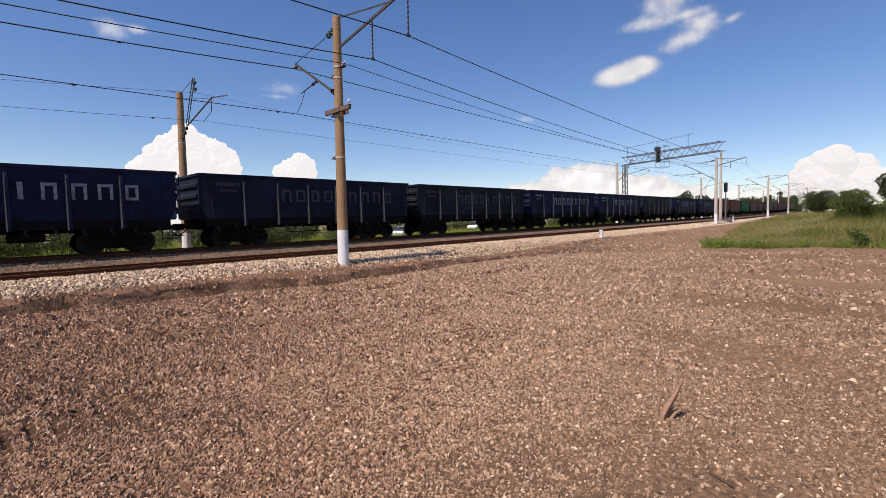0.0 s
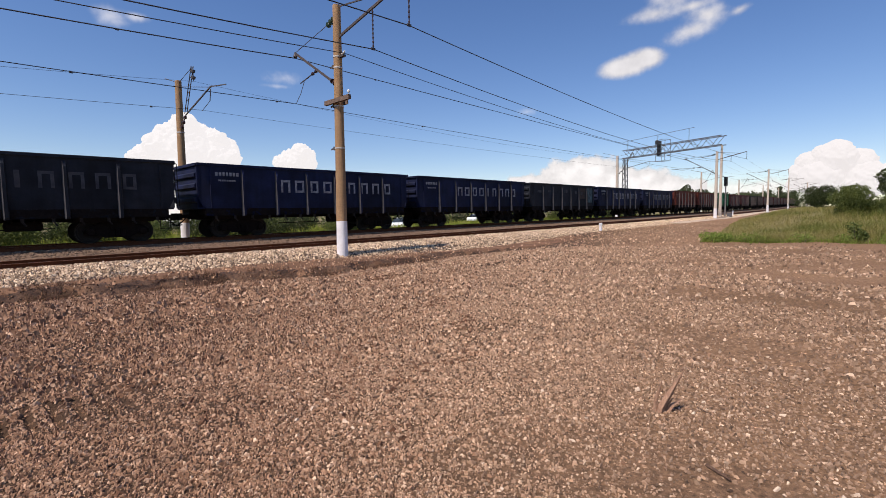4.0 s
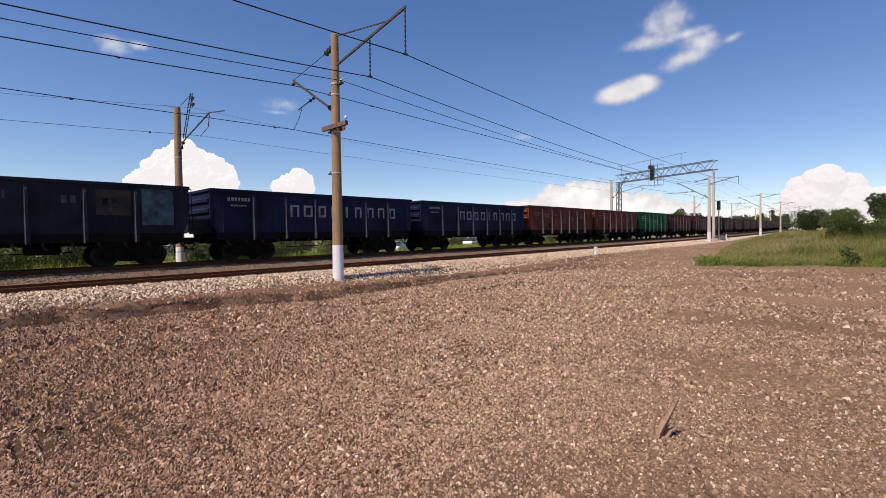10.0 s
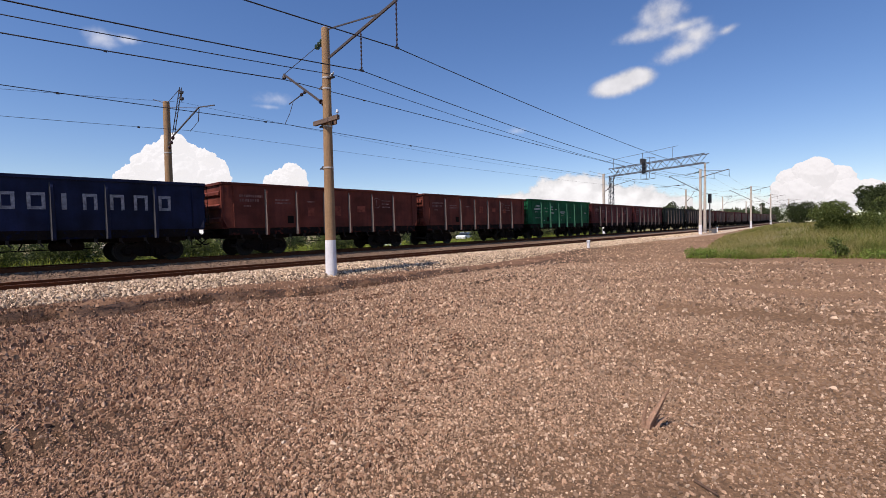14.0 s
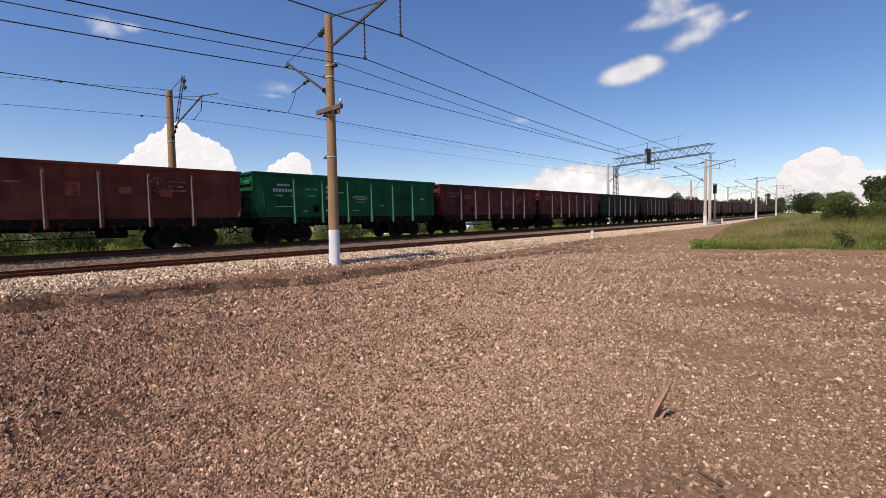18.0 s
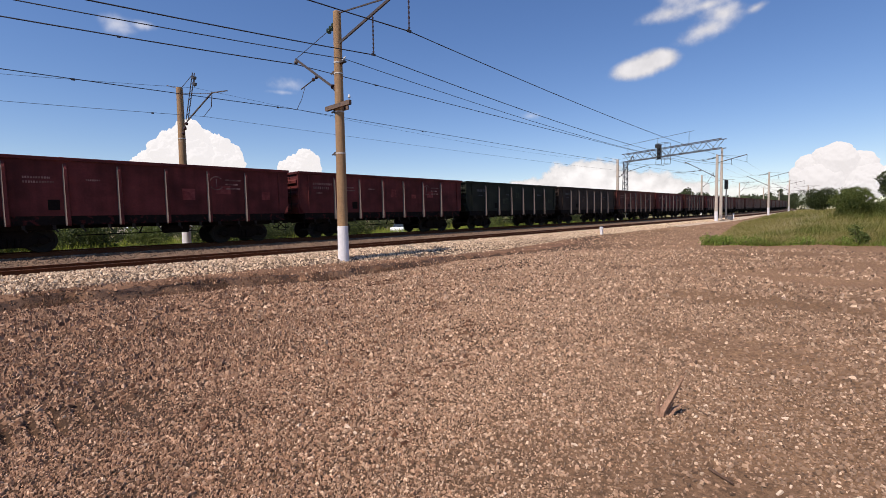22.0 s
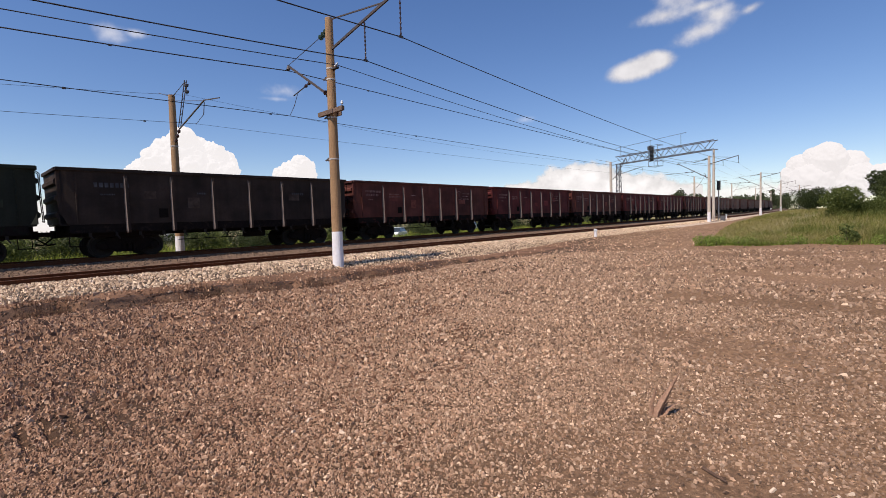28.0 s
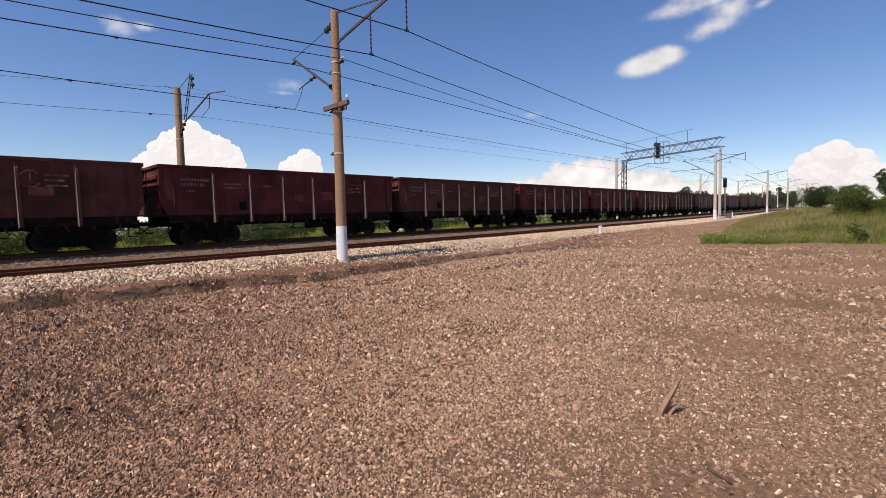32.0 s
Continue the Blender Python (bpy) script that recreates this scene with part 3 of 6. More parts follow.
def bars_mesh(rows, mat_, seed):
    """Plain bars of a block of small writing: rows of (x, z, length, height)."""
    rnd = random.Random(seed)
    bm = B()
    for x, z, length, h in rows:
        c = x
        while c < x + length - 0.01:
            w = min(h * rnd.uniform(0.55, 0.75), x + length - c)
            box(bm, c, c + w, -0.003, 0, z - h / 2, z + h / 2)
            c += w + h * 0.32
    return mesh_of("stencil", bm, mat_)


def ring_mesh(r, stroke, mat_):
    """An open ring with an upright bar: the plain shape of a badge."""
    bm = B()
    n = 28
    rows = []
    for k in range(n + 1):
        a = radians(40 + 290 * k / n)
        rows.append([((r - q) * math.cos(a), -0.003, (r - q) * math.sin(a)) for q in (0, stroke)])
    strip(bm, rows)
    box(bm, -stroke * 0.5, stroke * 0.5, -0.003, 0, -r * 0.55, r * 0.6)
    for k, w in enumerate((0.75, 0.6, 0.7)):
        box(bm, r * 1.25, r * 1.25 + w, -0.003, 0, 0.12 - 0.2 * k, 0.19 - 0.2 * k)
    return mesh_of("badge", bm, mat_)


def small_print(me, ink, w, label=""):
    """A block of small unreadable writing on a side."""
    ob = part("stencil", me, ink, w, at=pose(0, -SIDE - 0.003, 0))
    return tagged(ob, label or "small faded stencilled writing", "", kind="stuff")


def bay_panel(w, y):
    """The small black plate in the second bay of a side."""
    bm = box(B(), -3.22, -2.86, -0.012, 0, 1.62, 2.02)
    part("repair_panel", once("panel", lambda: mesh_of("repair_panel", bm, BLACK_IRON)), None, w, "black square panel", at=pose(0, y, 0))


def overpaint(paint):
    c = COLOURS[paint.name]
    return material("faded_" + paint.name, tuple(1.5 * q + 0.006 for q in c), 0.85, gloss=0.1, vary=0.4, grain=6, blotch=1.8, second=c, amount=0.95, bump=0.0)


def gondola(paint, kind, label, number):
    """An open-top bogie wagon at the rail's height, its middle at the origin."""
    w = thing("open_wagon", label, "freight wagon", group="wagons of the freight train")
    k = paint.name
    half, top = size_of(paint)
    tub = part("tub", once(("tub", k), lambda: tub_mesh(paint)), paint, w)
    part("top_rim", once(("rim", k), lambda: rim_mesh(paint)), paint, w)
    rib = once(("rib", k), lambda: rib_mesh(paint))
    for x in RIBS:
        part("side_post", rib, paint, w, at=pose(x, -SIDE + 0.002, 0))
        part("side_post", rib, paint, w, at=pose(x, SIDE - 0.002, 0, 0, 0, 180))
    seam = once(("seam", k), lambda: seam_mesh(paint))
    for x in (-half + 0.57, half - 0.57):
        part("end_bay_post", seam, paint, w, at=pose(x, -SIDE + 0.002, 0))
        part("end_bay_post", seam, paint, w, at=pose(x, SIDE - 0.002, 0, 0, 0, 180))
    beam = once(("beam", k), lambda: end_rib_mesh(paint))
    for z in (1.80, 2.45, top - 0.55):
        part("end_beam", beam, paint, w, at=pose(-half + 0.006, 0, z))
        part("end_beam", beam, paint, w, at=pose(half - 0.006, 0, z, 0, 0, 180))
    post = once(("corner", k), lambda: corner_mesh(paint))
    for sx, sy, rz in ((-1, -1, 0), (1, 1, 180)):
        part("corner_post", post, paint, w, at=pose(sx * half, sy * (SIDE - 0.09), 0, 0, 0, rz))
    underframe(w, paint)
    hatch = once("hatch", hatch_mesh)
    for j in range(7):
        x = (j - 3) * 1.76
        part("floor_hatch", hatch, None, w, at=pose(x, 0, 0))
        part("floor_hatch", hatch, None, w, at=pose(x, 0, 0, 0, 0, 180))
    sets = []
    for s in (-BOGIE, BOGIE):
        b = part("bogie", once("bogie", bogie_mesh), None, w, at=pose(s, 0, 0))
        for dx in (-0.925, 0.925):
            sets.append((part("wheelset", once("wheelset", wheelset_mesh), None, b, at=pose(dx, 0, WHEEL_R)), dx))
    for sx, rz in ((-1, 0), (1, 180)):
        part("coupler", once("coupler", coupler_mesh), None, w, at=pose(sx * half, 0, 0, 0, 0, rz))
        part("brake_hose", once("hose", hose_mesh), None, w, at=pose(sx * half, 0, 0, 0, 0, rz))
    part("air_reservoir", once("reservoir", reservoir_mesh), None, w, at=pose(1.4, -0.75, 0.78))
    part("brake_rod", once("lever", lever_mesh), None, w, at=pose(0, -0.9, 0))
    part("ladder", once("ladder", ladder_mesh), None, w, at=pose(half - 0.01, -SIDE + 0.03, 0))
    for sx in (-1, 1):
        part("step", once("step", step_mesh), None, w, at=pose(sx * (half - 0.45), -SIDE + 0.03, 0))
    y = -SIDE - 0.003
    if kind in ("lettered", "ghost"):
        ink = SIGN_PAINT if kind == "lettered" else GHOST
        for j in range(9):
            x = (-2.13, -1.32, -0.42, 0.42, 1.25, 2.08, 3.0, 3.86, 4.78)[j]
            wide = (0.52, 0.54, 0.48, 0.54, 0.16, 0.48, 0.50, 0.52, 0.48)[j]
            part("lettering", once(("block", wide, kind, j in (1, 2, 3, 8)), lambda: mesh_of("lettering", block_mesh(wide, 0.64, 0.115 if wide > 0.2 else 0.12, j in (1, 2, 3, 8)), ink)), ink, w,
                 "faded pale block lettering" if j == 0 else "", at=pose(x, y, 2.53))
        small_print(once(("num", kind, number % 3), lambda: bars_mesh([(-5.7, 3.02, 1.15, 0.17), (-5.55, 2.72, 0.8, 0.08)], ink, number % 3)), ink, w)
    elif kind in ("badge", "plain"):
        bay_panel(w, y)
        worn = once(("worn", k), lambda: overpaint(paint))
        rnd = random.Random(number)
        for bay in rnd.sample((-3.52, -1.76, 0.0, 1.76, 3.3, 5.4), 3):
            wide, high, z = rnd.uniform(0.35, 0.75), rnd.uniform(0.25, 0.55), rnd.uniform(2.2, 2.75)
            bm = box(B(), bay - wide / 2, bay + wide / 2, -0.003, 0, z - high / 2, z + high / 2)
            part("paint_patch", bm, worn, w, "faded patch of repainted sheet", at=pose(0, y, 0))
    if kind == "plain":
        small_print(once("plain_print", lambda: bars_mesh([(-5.5, 2.98, 1.2, 0.19), (-5.3, 2.6, 0.5, 0.06), (3.2, 2.75, 0.7, 0.12), (-1.6, 2.7, 0.4, 0.08)], GHOST, 21)), GHOST, w)
    elif kind == "badge":
        part("badge", once("ring", lambda: ring_mesh(0.33, 0.05, BADGE)), BADGE, w, "thin pale ring badge", at=pose(3.0, y, 2.85))
        small_print(once(("rs", number % 3), lambda: bars_mesh([(-5.8, 3.0, 1.2, 0.12), (-5.8, 2.78, 1.0, 0.14), (-5.6, 2.5, 0.35, 0.08), (-3.9, 2.85, 0.8, 0.08), (-3.9, 2.68, 0.9, 0.08), (-2.0, 2.8, 0.5, 0.07)], BADGE, number)), BADGE, w)
    elif kind == "green":
        bay_panel(w, y)
        small_print(bars_mesh([(-5.35, 3.08, 0.75, 0.12), (-5.6, 2.80, 1.3, 0.17), (-5.5, 2.52, 0.45, 0.06), (-4.55, 2.5, 0.22, 0.12),
                                   (-3.7, 2.9, 0.28, 0.05), (-3.2, 2.9, 0.25, 0.05), (-3.5, 2.55, 0.4, 0.06), (-2.35, 3.05, 0.2, 0.16), (-2.4, 2.78, 0.45, 0.11), (-1.6, 2.78, 0.45, 0.07),
                                   (-2.4, 2.45, 0.55, 0.16), (-0.4, 2.6, 0.9, 0.05), (-0.55, 2.5, 1.2, 0.05), (-0.3, 2.4, 0.8, 0.05), (-0.2, 2.25, 0.6, 0.04),
                                   (1.6, 2.05, 0.35, 0.04), (5.2, 2.5, 0.4, 0.1), (-2.4, 1.75, 0.2, 0.14), (-3.9, 1.7, 0.3, 0.05), (-0.6, 1.75, 0.6, 0.04)], STENCIL, 5), STENCIL, w, "crisp white stencilled writing")
        bm = box(B(), -5.5, -4.45, -0.02, 0, 1.94, 1.965)
        part("grab_rail", bm, STENCIL, w, at=pose(0, y, 0))
    elif kind == "patched":
        small_print(once("patches", lambda: bars_mesh([(-5.3, 2.75, 0.9, 0.22), (-0.3, 2.85, 0.6, 0.3), (1.9, 2.75, 0.5, 0.3), (3.2, 2.7, 0.6, 0.3), (-3.4, 2.8, 0.5, 0.2)], GHOST, 3)), GHOST, w, "smeared remains of painted-over lettering")
        part("paint_patch", box(B(), 4.62, 5.85, -0.003, 0, 1.75, 3.3), PATCH_BLUE, w, "pale blue-green paint patch", at=pose(0, y, 0))
        part("paint_patch", box(B(), 3.0, 4.22, -0.003, 0, 2.15, 3.2), PATCH_RUST, w, "rusty brown bare patch", at=pose(0, y, 0))
    return w, sets


# colours of the sun-facing post flanks, with the sunlight painted in
DIM_LIT_FLANK = material("dim_sunlit_post_flank", (0.085, 0.085, 0.09), 0.9, vary=0.4, grain=14, blotch=1.5, second=(0.035, 0.036, 0.042), gloss=0.1)
LIT_GREEN_FLANK = material("sunlit_green_post_flank", (0.075, 0.20, 0.125), 0.9, vary=0.25, grain=14, blotch=1.5, second=(0.045, 0.15, 0.085), gloss=0.1)
LIT_FLANK = material("sunlit_post_flank", (0.20, 0.165, 0.145), 0.95, vary=0.3, grain=14, blotch=2.0, second=(0.12, 0.095, 0.084), gloss=0.1)


def grimed(paint):
    """The same paint under a crust of black brake dust that has flaked off in patches."""
    c = tuple(0.42 * q for q in COLOURS[paint.name])
    return once(("grime", paint.name), lambda: material("grimy_" + paint.name, (0.0075, 0.006, 0.0055), 0.9, gloss=0.1, vary=0.4, grain=9, blotch=1.6, second=(0.012, 0.009, 0.008), spot=c, spot_scale=3.5, spot_at=0.54, bump=0.2))


COLOURS = {}


def paint(name, c, c2, rust=(0.10, 0.045, 0.03), at=0.68):
    COLOURS[name] = c
    m = material(name, c, 0.75, gloss=0.15, vary=0.16, grain=14, blotch=0.45, second=c2, amount=0.8, spot=rust, spot_scale=3.0, spot_at=at + 0.02, bump=0.1, depth=0.006)
    n, l = m.node_tree.nodes, m.node_tree.links
    b = n["Principled BSDF"]
    old = b.inputs["Base Color"].links[0].from_socket
    tc, oi, add = n.new("ShaderNodeTexCoord"), n.new("ShaderNodeObjectInfo"), n.new("ShaderNodeVectorMath")
    l.new(tc.outputs["Object"], add.inputs[0])
    l.new(oi.outputs["Random"], add.inputs[1])
    for stretch, lo, hi, low, high in (((3.6, 1.0, 0.35), 0.36, 0.68, 0.84, 1.12), ((0.6, 1.0, 0.8), 0.36, 0.66, 0.58, 1.2)):
        mp, ns, mr, v = n.new("ShaderNodeMapping"), n.new("ShaderNodeTexNoise"), n.new("ShaderNodeMapRange"), n.new("ShaderNodeVectorMath")
        mp.inputs["Scale"].default_value = stretch
        ns.inputs["Scale"].default_value, ns.inputs["Detail"].default_value = 1.0, 5
        l.new(add.outputs[0], mp.inputs["Vector"])
        l.new(mp.outputs[0], ns.inputs["Vector"])
        mr.inputs[1].default_value, mr.inputs[2].default_value, mr.inputs[3].default_value, mr.inputs[4].default_value = lo, hi, low, high
        l.new(ns.outputs["Fac"], mr.inputs[0])
        v.operation = "SCALE"
        l.new(old, v.inputs[0])
        l.new(mr.outputs[0], v.inputs["Scale"])
        old = v.outputs[0]
    l.new(old, b.inputs["Base Color"])
    return m


BLUE = paint("navy_wagon_paint", (0.0115, 0.018, 0.056), (0.0075, 0.0105, 0.027), (0.012, 0.012, 0.019))
BLUE_DARK = paint("dull_navy_paint", (0.0125, 0.0175, 0.041), (0.0085, 0.0105, 0.02), (0.012, 0.010, 0.010), 0.64)
SOOT = paint("sooty_blue_black_paint", (0.021, 0.026, 0.037), (0.012, 0.014, 0.019), (0.014, 0.012, 0.010), 0.62)
RED = paint("red_brown_wagon_paint", (0.155, 0.039, 0.0255), (0.118, 0.0315, 0.0225), (0.070, 0.025, 0.018), 0.66)
MAROON = paint("maroon_wagon_paint", (0.128, 0.0285, 0.027), (0.082, 0.019, 0.0185), (0.048, 0.017, 0.014), 0.64)
MAROON_OLD = paint("faded_maroon_paint", (0.124, 0.038, 0.029), (0.082, 0.028, 0.022), (0.065, 0.029, 0.02), 0.60)
GREEN = paint("fresh_green_wagon_paint", (0.004, 0.098, 0.037), (0.0035, 0.082, 0.032), (0.005, 0.055, 0.022), 0.75)
# paler brown for the far wagons: distance haze is put into the colour
HAZE_BROWN = paint("haze_paled_brown_paint", (0.17, 0.078, 0.057), (0.13, 0.058, 0.043), (0.10, 0.05, 0.037), 0.60)
OLIVE = paint("dark_green_wagon_paint", (0.0200, 0.0255, 0.0175), (0.0150, 0.0180, 0.0130), (0.020, 0.017, 0.013), 0.62)
GREY = paint("grimy_grey_brown_paint", (0.046, 0.032, 0.0255), (0.028, 0.020, 0.0165), (0.035, 0.02, 0.0145), 0.60)
GHOST = material("ghost_lettering", (0.065, 0.07, 0.08), 0.85, vary=0.4, grain=7, blotch=2.0, second=(0.02, 0.022, 0.03), bump=0.0)
BADGE = material("dull_pink_lettering", (0.27, 0.145, 0.13), 0.85, vary=0.45, grain=6, blotch=2.4, second=(0.09, 0.034, 0.03), amount=0.9, bump=0.0)
PATCH_BLUE = material("pale_blue_patch", (0.045, 0.105, 0.125), 0.8, vary=0.4, grain=5, blotch=1.6, second=(0.014, 0.028, 0.036), amount=0.8, bump=0.0)
PATCH_RUST = material("bare_rusty_patch", (0.055, 0.034, 0.024), 0.9, vary=0.4, grain=5, blotch=1.4, second=(0.016, 0.015, 0.016), amount=0.7, bump=0.0)

BLUE_TEXT = "navy blue open wagon with big faded white lettering"
RAKE = [(BLUE, "lettered", BLUE_TEXT), (BLUE_DARK, "ghost", "dull navy open wagon with worn pale lettering"), (SOOT, "ghost", "sooty blue-black open wagon with worn lettering"),
        (BLUE, "lettered", BLUE_TEXT), (BLUE, "lettered", BLUE_TEXT), (SOOT, "patched", "blue-black open wagon with smeared paint patches"), (BLUE, "lettered", BLUE_TEXT), (BLUE, "lettered", BLUE_TEXT),
        (RED, "badge", "red-brown open wagon with a pale ring badge"), (RED, "badge", "red-brown open wagon with a pale ring badge"), (GREEN, "green", "bright green open wagon with white stencilling"),
        (MAROON, "badge", "dark maroon open wagon with a ring badge"), (MAROON, "badge", "dark maroon open wagon with a ring badge"), (OLIVE, "plain", "dark green grimy open wagon"), (GREY, "plain", "grey-brown grimy open wagon"),
        (MAROON_OLD, "badge", "faded maroon open wagon with a ring badge")] + [((MAROON, MAROON_OLD, MAROON, MAROON, MAROON_OLD)[k % 5], "badge", "maroon open wagon in the long freight train") for k in range(5)] + [(HAZE_BROWN if k % 4 else MAROON_OLD, "badge", "brown open wagon far back in the long freight train") for k in range(9)]
train = []
for k, (col, kind, lab) in enumerate(RAKE):
    train.append((k - 4, *gondola(col, kind, lab, k)))


# ---------------------------------------------------------------- overhead line masts
def pole(parent, top, r0=0.235, r1=0.165, paint_to=1.5, shaft=None):
    """A spun-concrete pole with a whitewashed foot; z from the mast's base."""
    bm = B()
    r_at = lambda z: r0 + (r1 - r0) * z / top
    turned(bm, (0, 0, 0), (0, 0, 1), [(paint_to, r_at(paint_to)), (top * 0.5, r_at(top * 0.5)), (top - 0.02, r1), (top, r1 * 0.9)], 20)
    part("shaft", bm, shaft or CONCRETE, parent, smooth=False)
    bm = B()
    turned(bm, (0, 0, 0), (0, 0, 1), [(-0.5, r0 + 0.012), (paint_to - 0.04, r_at(paint_to) + 0.004), (paint_to, r_at(paint_to) + 0.001)], 20)
    part("whitewashed_foot", bm, WHITEWASH, parent, "whitewashed foot of the pole")


def insulator(parent, a, b, discs, r, mat_=None, name="insulator"):
    """A string of discs from a to b."""
    bm = B()
    a, b = Vector(a), Vector(b)
    length = (b - a).length
    prof = [(0, 0.018)]
    for k in range(discs):
        s = length * (k + 0.25) / discs
        prof += [(s, 0.022), (s + length * 0.12 / discs, r), (s + length * 0.45 / discs, r * 0.8), (s + length * 0.5 / discs, 0.024)]
    prof.append((length, 0.018))
    turned(bm, a, b - a, prof, 10)
    part(name, bm, mat_ or PORCELAIN, parent)


COLLAR = material("pale_zinc_band", (0.45, 0.42, 0.38), 0.6, vary=0.2, grain=20, bump=0.1)
GREEN_GLASS = material("dark_green_glass_insulator", (0.03, 0.055, 0.035), 0.25, vary=0.1, bump=0.0)


def collar(parent, z, r):
    bm = B()
    turned(bm, (0, 0, 0), (0, 0, 1), [(z - 0.03, r), (z - 0.03, r + 0.014), (z + 0.03, r + 0.014), (z + 0.03, r)], 20)
    part("collar", bm, COLLAR, parent)


def cantilever(parent, side, tip, tie_z, foot_z, reg, wire_y, wire_z):
    """The bracket that holds the wires over a track: side +1 reaches to +y."""
    s = side
    bm = B()
    tube(bm, (0, s * 0.55, tie_z - 0.08), (0, s * tip[0], tip[1]), 0.016, n=6)
    part("tie_rod", bm, STEEL, parent)
    insulator(parent, (0, s * 0.17, tie_z + 0.02), (0, s * 0.75, tie_z - 0.16), 3, 0.13, GREEN_GLASS)
    bm = B()
    bar(bm, (0, s * tip[0], tip[1]), (0, s * 0.52, foot_z + 0.22), 0.07, 0.09)
    part("bracket_arm", bm, STEEL, parent)
    insulator(parent, (0, s * 0.18, foot_z), (0, s * 0.56, foot_z + 0.26), 2, 0.11)
    mid = Vector((0, s * (0.52 + (tip[0] - 0.52) * 0.36), foot_z + 0.22 + (tip[1] - foot_z - 0.22) * 0.36))
    end = Vector((0, s * reg[0], reg[1]))
    bm = B()
    tube(bm, mid.lerp(end, 0.3), end, 0.028, n=6)
    part("registration_arm", bm, STEEL, parent)
    insulator(parent, mid, mid.lerp(end, 0.36), 2, 0.08)
    bm = B()
    a, c = Vector((0, s * (reg[0] - 0.35), reg[1] + 0.02)), Vector((0, s * wire_y, wire_z))
    m = a.lerp(c, 0.55) + Vector((0, -s * 0.10, 0))
    tube(bm, a, m, 0.014, n=6)
    tube(bm, m, c, 0.014, n=6)
    part("steady_arm", bm, STEEL, parent)
    bm = B()
    turned(bm, (0, s * (tip[0] - 0.02), tip[1] - 0.24), (0, 0, 1), [(0, 0.03), (0.06, 0.1), (0.16, 0.07), (0.24, 0.02)], 10)
    part("saddle_clamp", bm, STEEL, parent)


def feeder_bracket(parent, side, tip, tie, foot, hang):
    """The bracket on the field side with hanging insulators: hang rows of (y, z top, z bottom)."""
    s = side
    bm = B()
    bar(bm, (0, s * 0.15, foot), (0, s * tip[0], tip[1]), 0.06, 0.10)
    part("bracket_strut", bm, STEEL, parent)
    bm = B()
    bar(bm, (0, s * 0.15, tie), (0, s * tip[0] * 0.78, foot + (tip[1] - foot) * 0.8), 0.04, 0.05)
    part("bracket_tie", bm, STEEL, parent)
    for y, z1, z0 in hang:
        insulator(parent, (0, s * y, z1), (0, s * y, z0), 9, 0.042, name="hanging_insulator")
        bm = B()
        box(bm, -0.09, 0.09, s * y - 0.025, s * y + 0.025, z0 - 0.06, z0 + 0.02)
        part("suspension_clamp", bm, STEEL, parent)


MAST_LABEL = "tall round concrete catenary mast with a whitewashed foot"
mast = thing("catenary_mast", "weathered brown concrete catenary mast with a whitewashed foot", "catenary mast", pose(11.76, 17.43, -0.04), "catenary masts along the line")
pole(mast, 10.52)
cantilever(mast, 1, (3.52, 9.40), 10.02, 7.32, (3.1, 7.92), 3.55, 7.06)
feeder_bracket(mast, -1, (4.55, 10.16), 10.42, 9.2, [(2.42, 9.62, 8.17), (4.5, 10.1, 8.48)])
for z in (8.4, 7.95, 6.35, 4.6):
    collar(mast, z, 0.235 - 0.07 * z / 10.52)
bm = B()
box(bm, -0.32, -0.19, -1.15, 0.62, 6.44, 6.62)
box(bm, 0.19, 0.24, -0.35, 0.35, 6.44, 6.62)
part("crossarm", bm, material("weathered_timber", (0.16, 0.10, 0.07), 0.9, vary=0.3, second=(0.10, 0.07, 0.05)), mast, "short weathered timber crossarm")
bm = turned(B(), (-0.25, -1.08, 6.62), (0, 0, 1), [(0, 0.015), (0.08, 0.02), (0.1, 0.06), (0.17, 0.05), (0.22, 0.02)], 10)
part("pin_insulator", bm, GLASS_INS, mast)
bm = turned(B(), (0, -0.32, 8.40), (0, -0.8, 0.5), [(0, 0.02), (0.05, 0.06), (0.14, 0.05), (0.26, 0.02)], 10)
part("pin_insulator", bm, GLASS_INS, mast)
bm = box(B(), -0.08, 0.08, -0.5, -0.2, 8.33, 8.40)
part("insulator_bracket", bm, STEEL, mast)
for z, r in ((4.62, 0.22), (6.40, 0.2), (8.02, 0.19)):
    bm = box(B(), -0.05, 0.05, -0.04, 0.04, z - 0.1, z + 0.05)
    bar(bm, (-0.04, 0, z - 0.02), (-0.14, 0.0, z - 0.08), 0.05, 0.06)
    part("band_clamp", bm, STEEL, mast, at=pose(-r * 0.72, r * 0.72, 0, 0, 0, -45))
bm = tube(B(), (0.235, 0, 0.1), (0.175, 0, 8.3), 0.008, n=5)
part("earth_wire", bm, WIRE, mast)

# the other masts on the lot's side
near_mast = thing("catenary_mast", MAST_LABEL, "catenary mast", pose(77.2, 19.55, gz(77.2) - 0.1), "catenary masts along the line")
pole(near_mast, 9.65, shaft=CONCRETE_PALE)
cantilever(near_mast, 1, (4.3, 9.0), 9.3, 6.5, (6.2, 7.5), 4.2, 7.2)
feeder_bracket(near_mast, -1, (3.7, 9.3), 9.5, 8.5, [(1.8, 8.9, 8.1), (3.7, 9.25, 8.3)])
bm = bar(B(), (0, 0.15, 9.2), (0, 2.1, 8.95), 0.05, 0.07)
part("bracket_tie", bm, STEEL, near_mast)
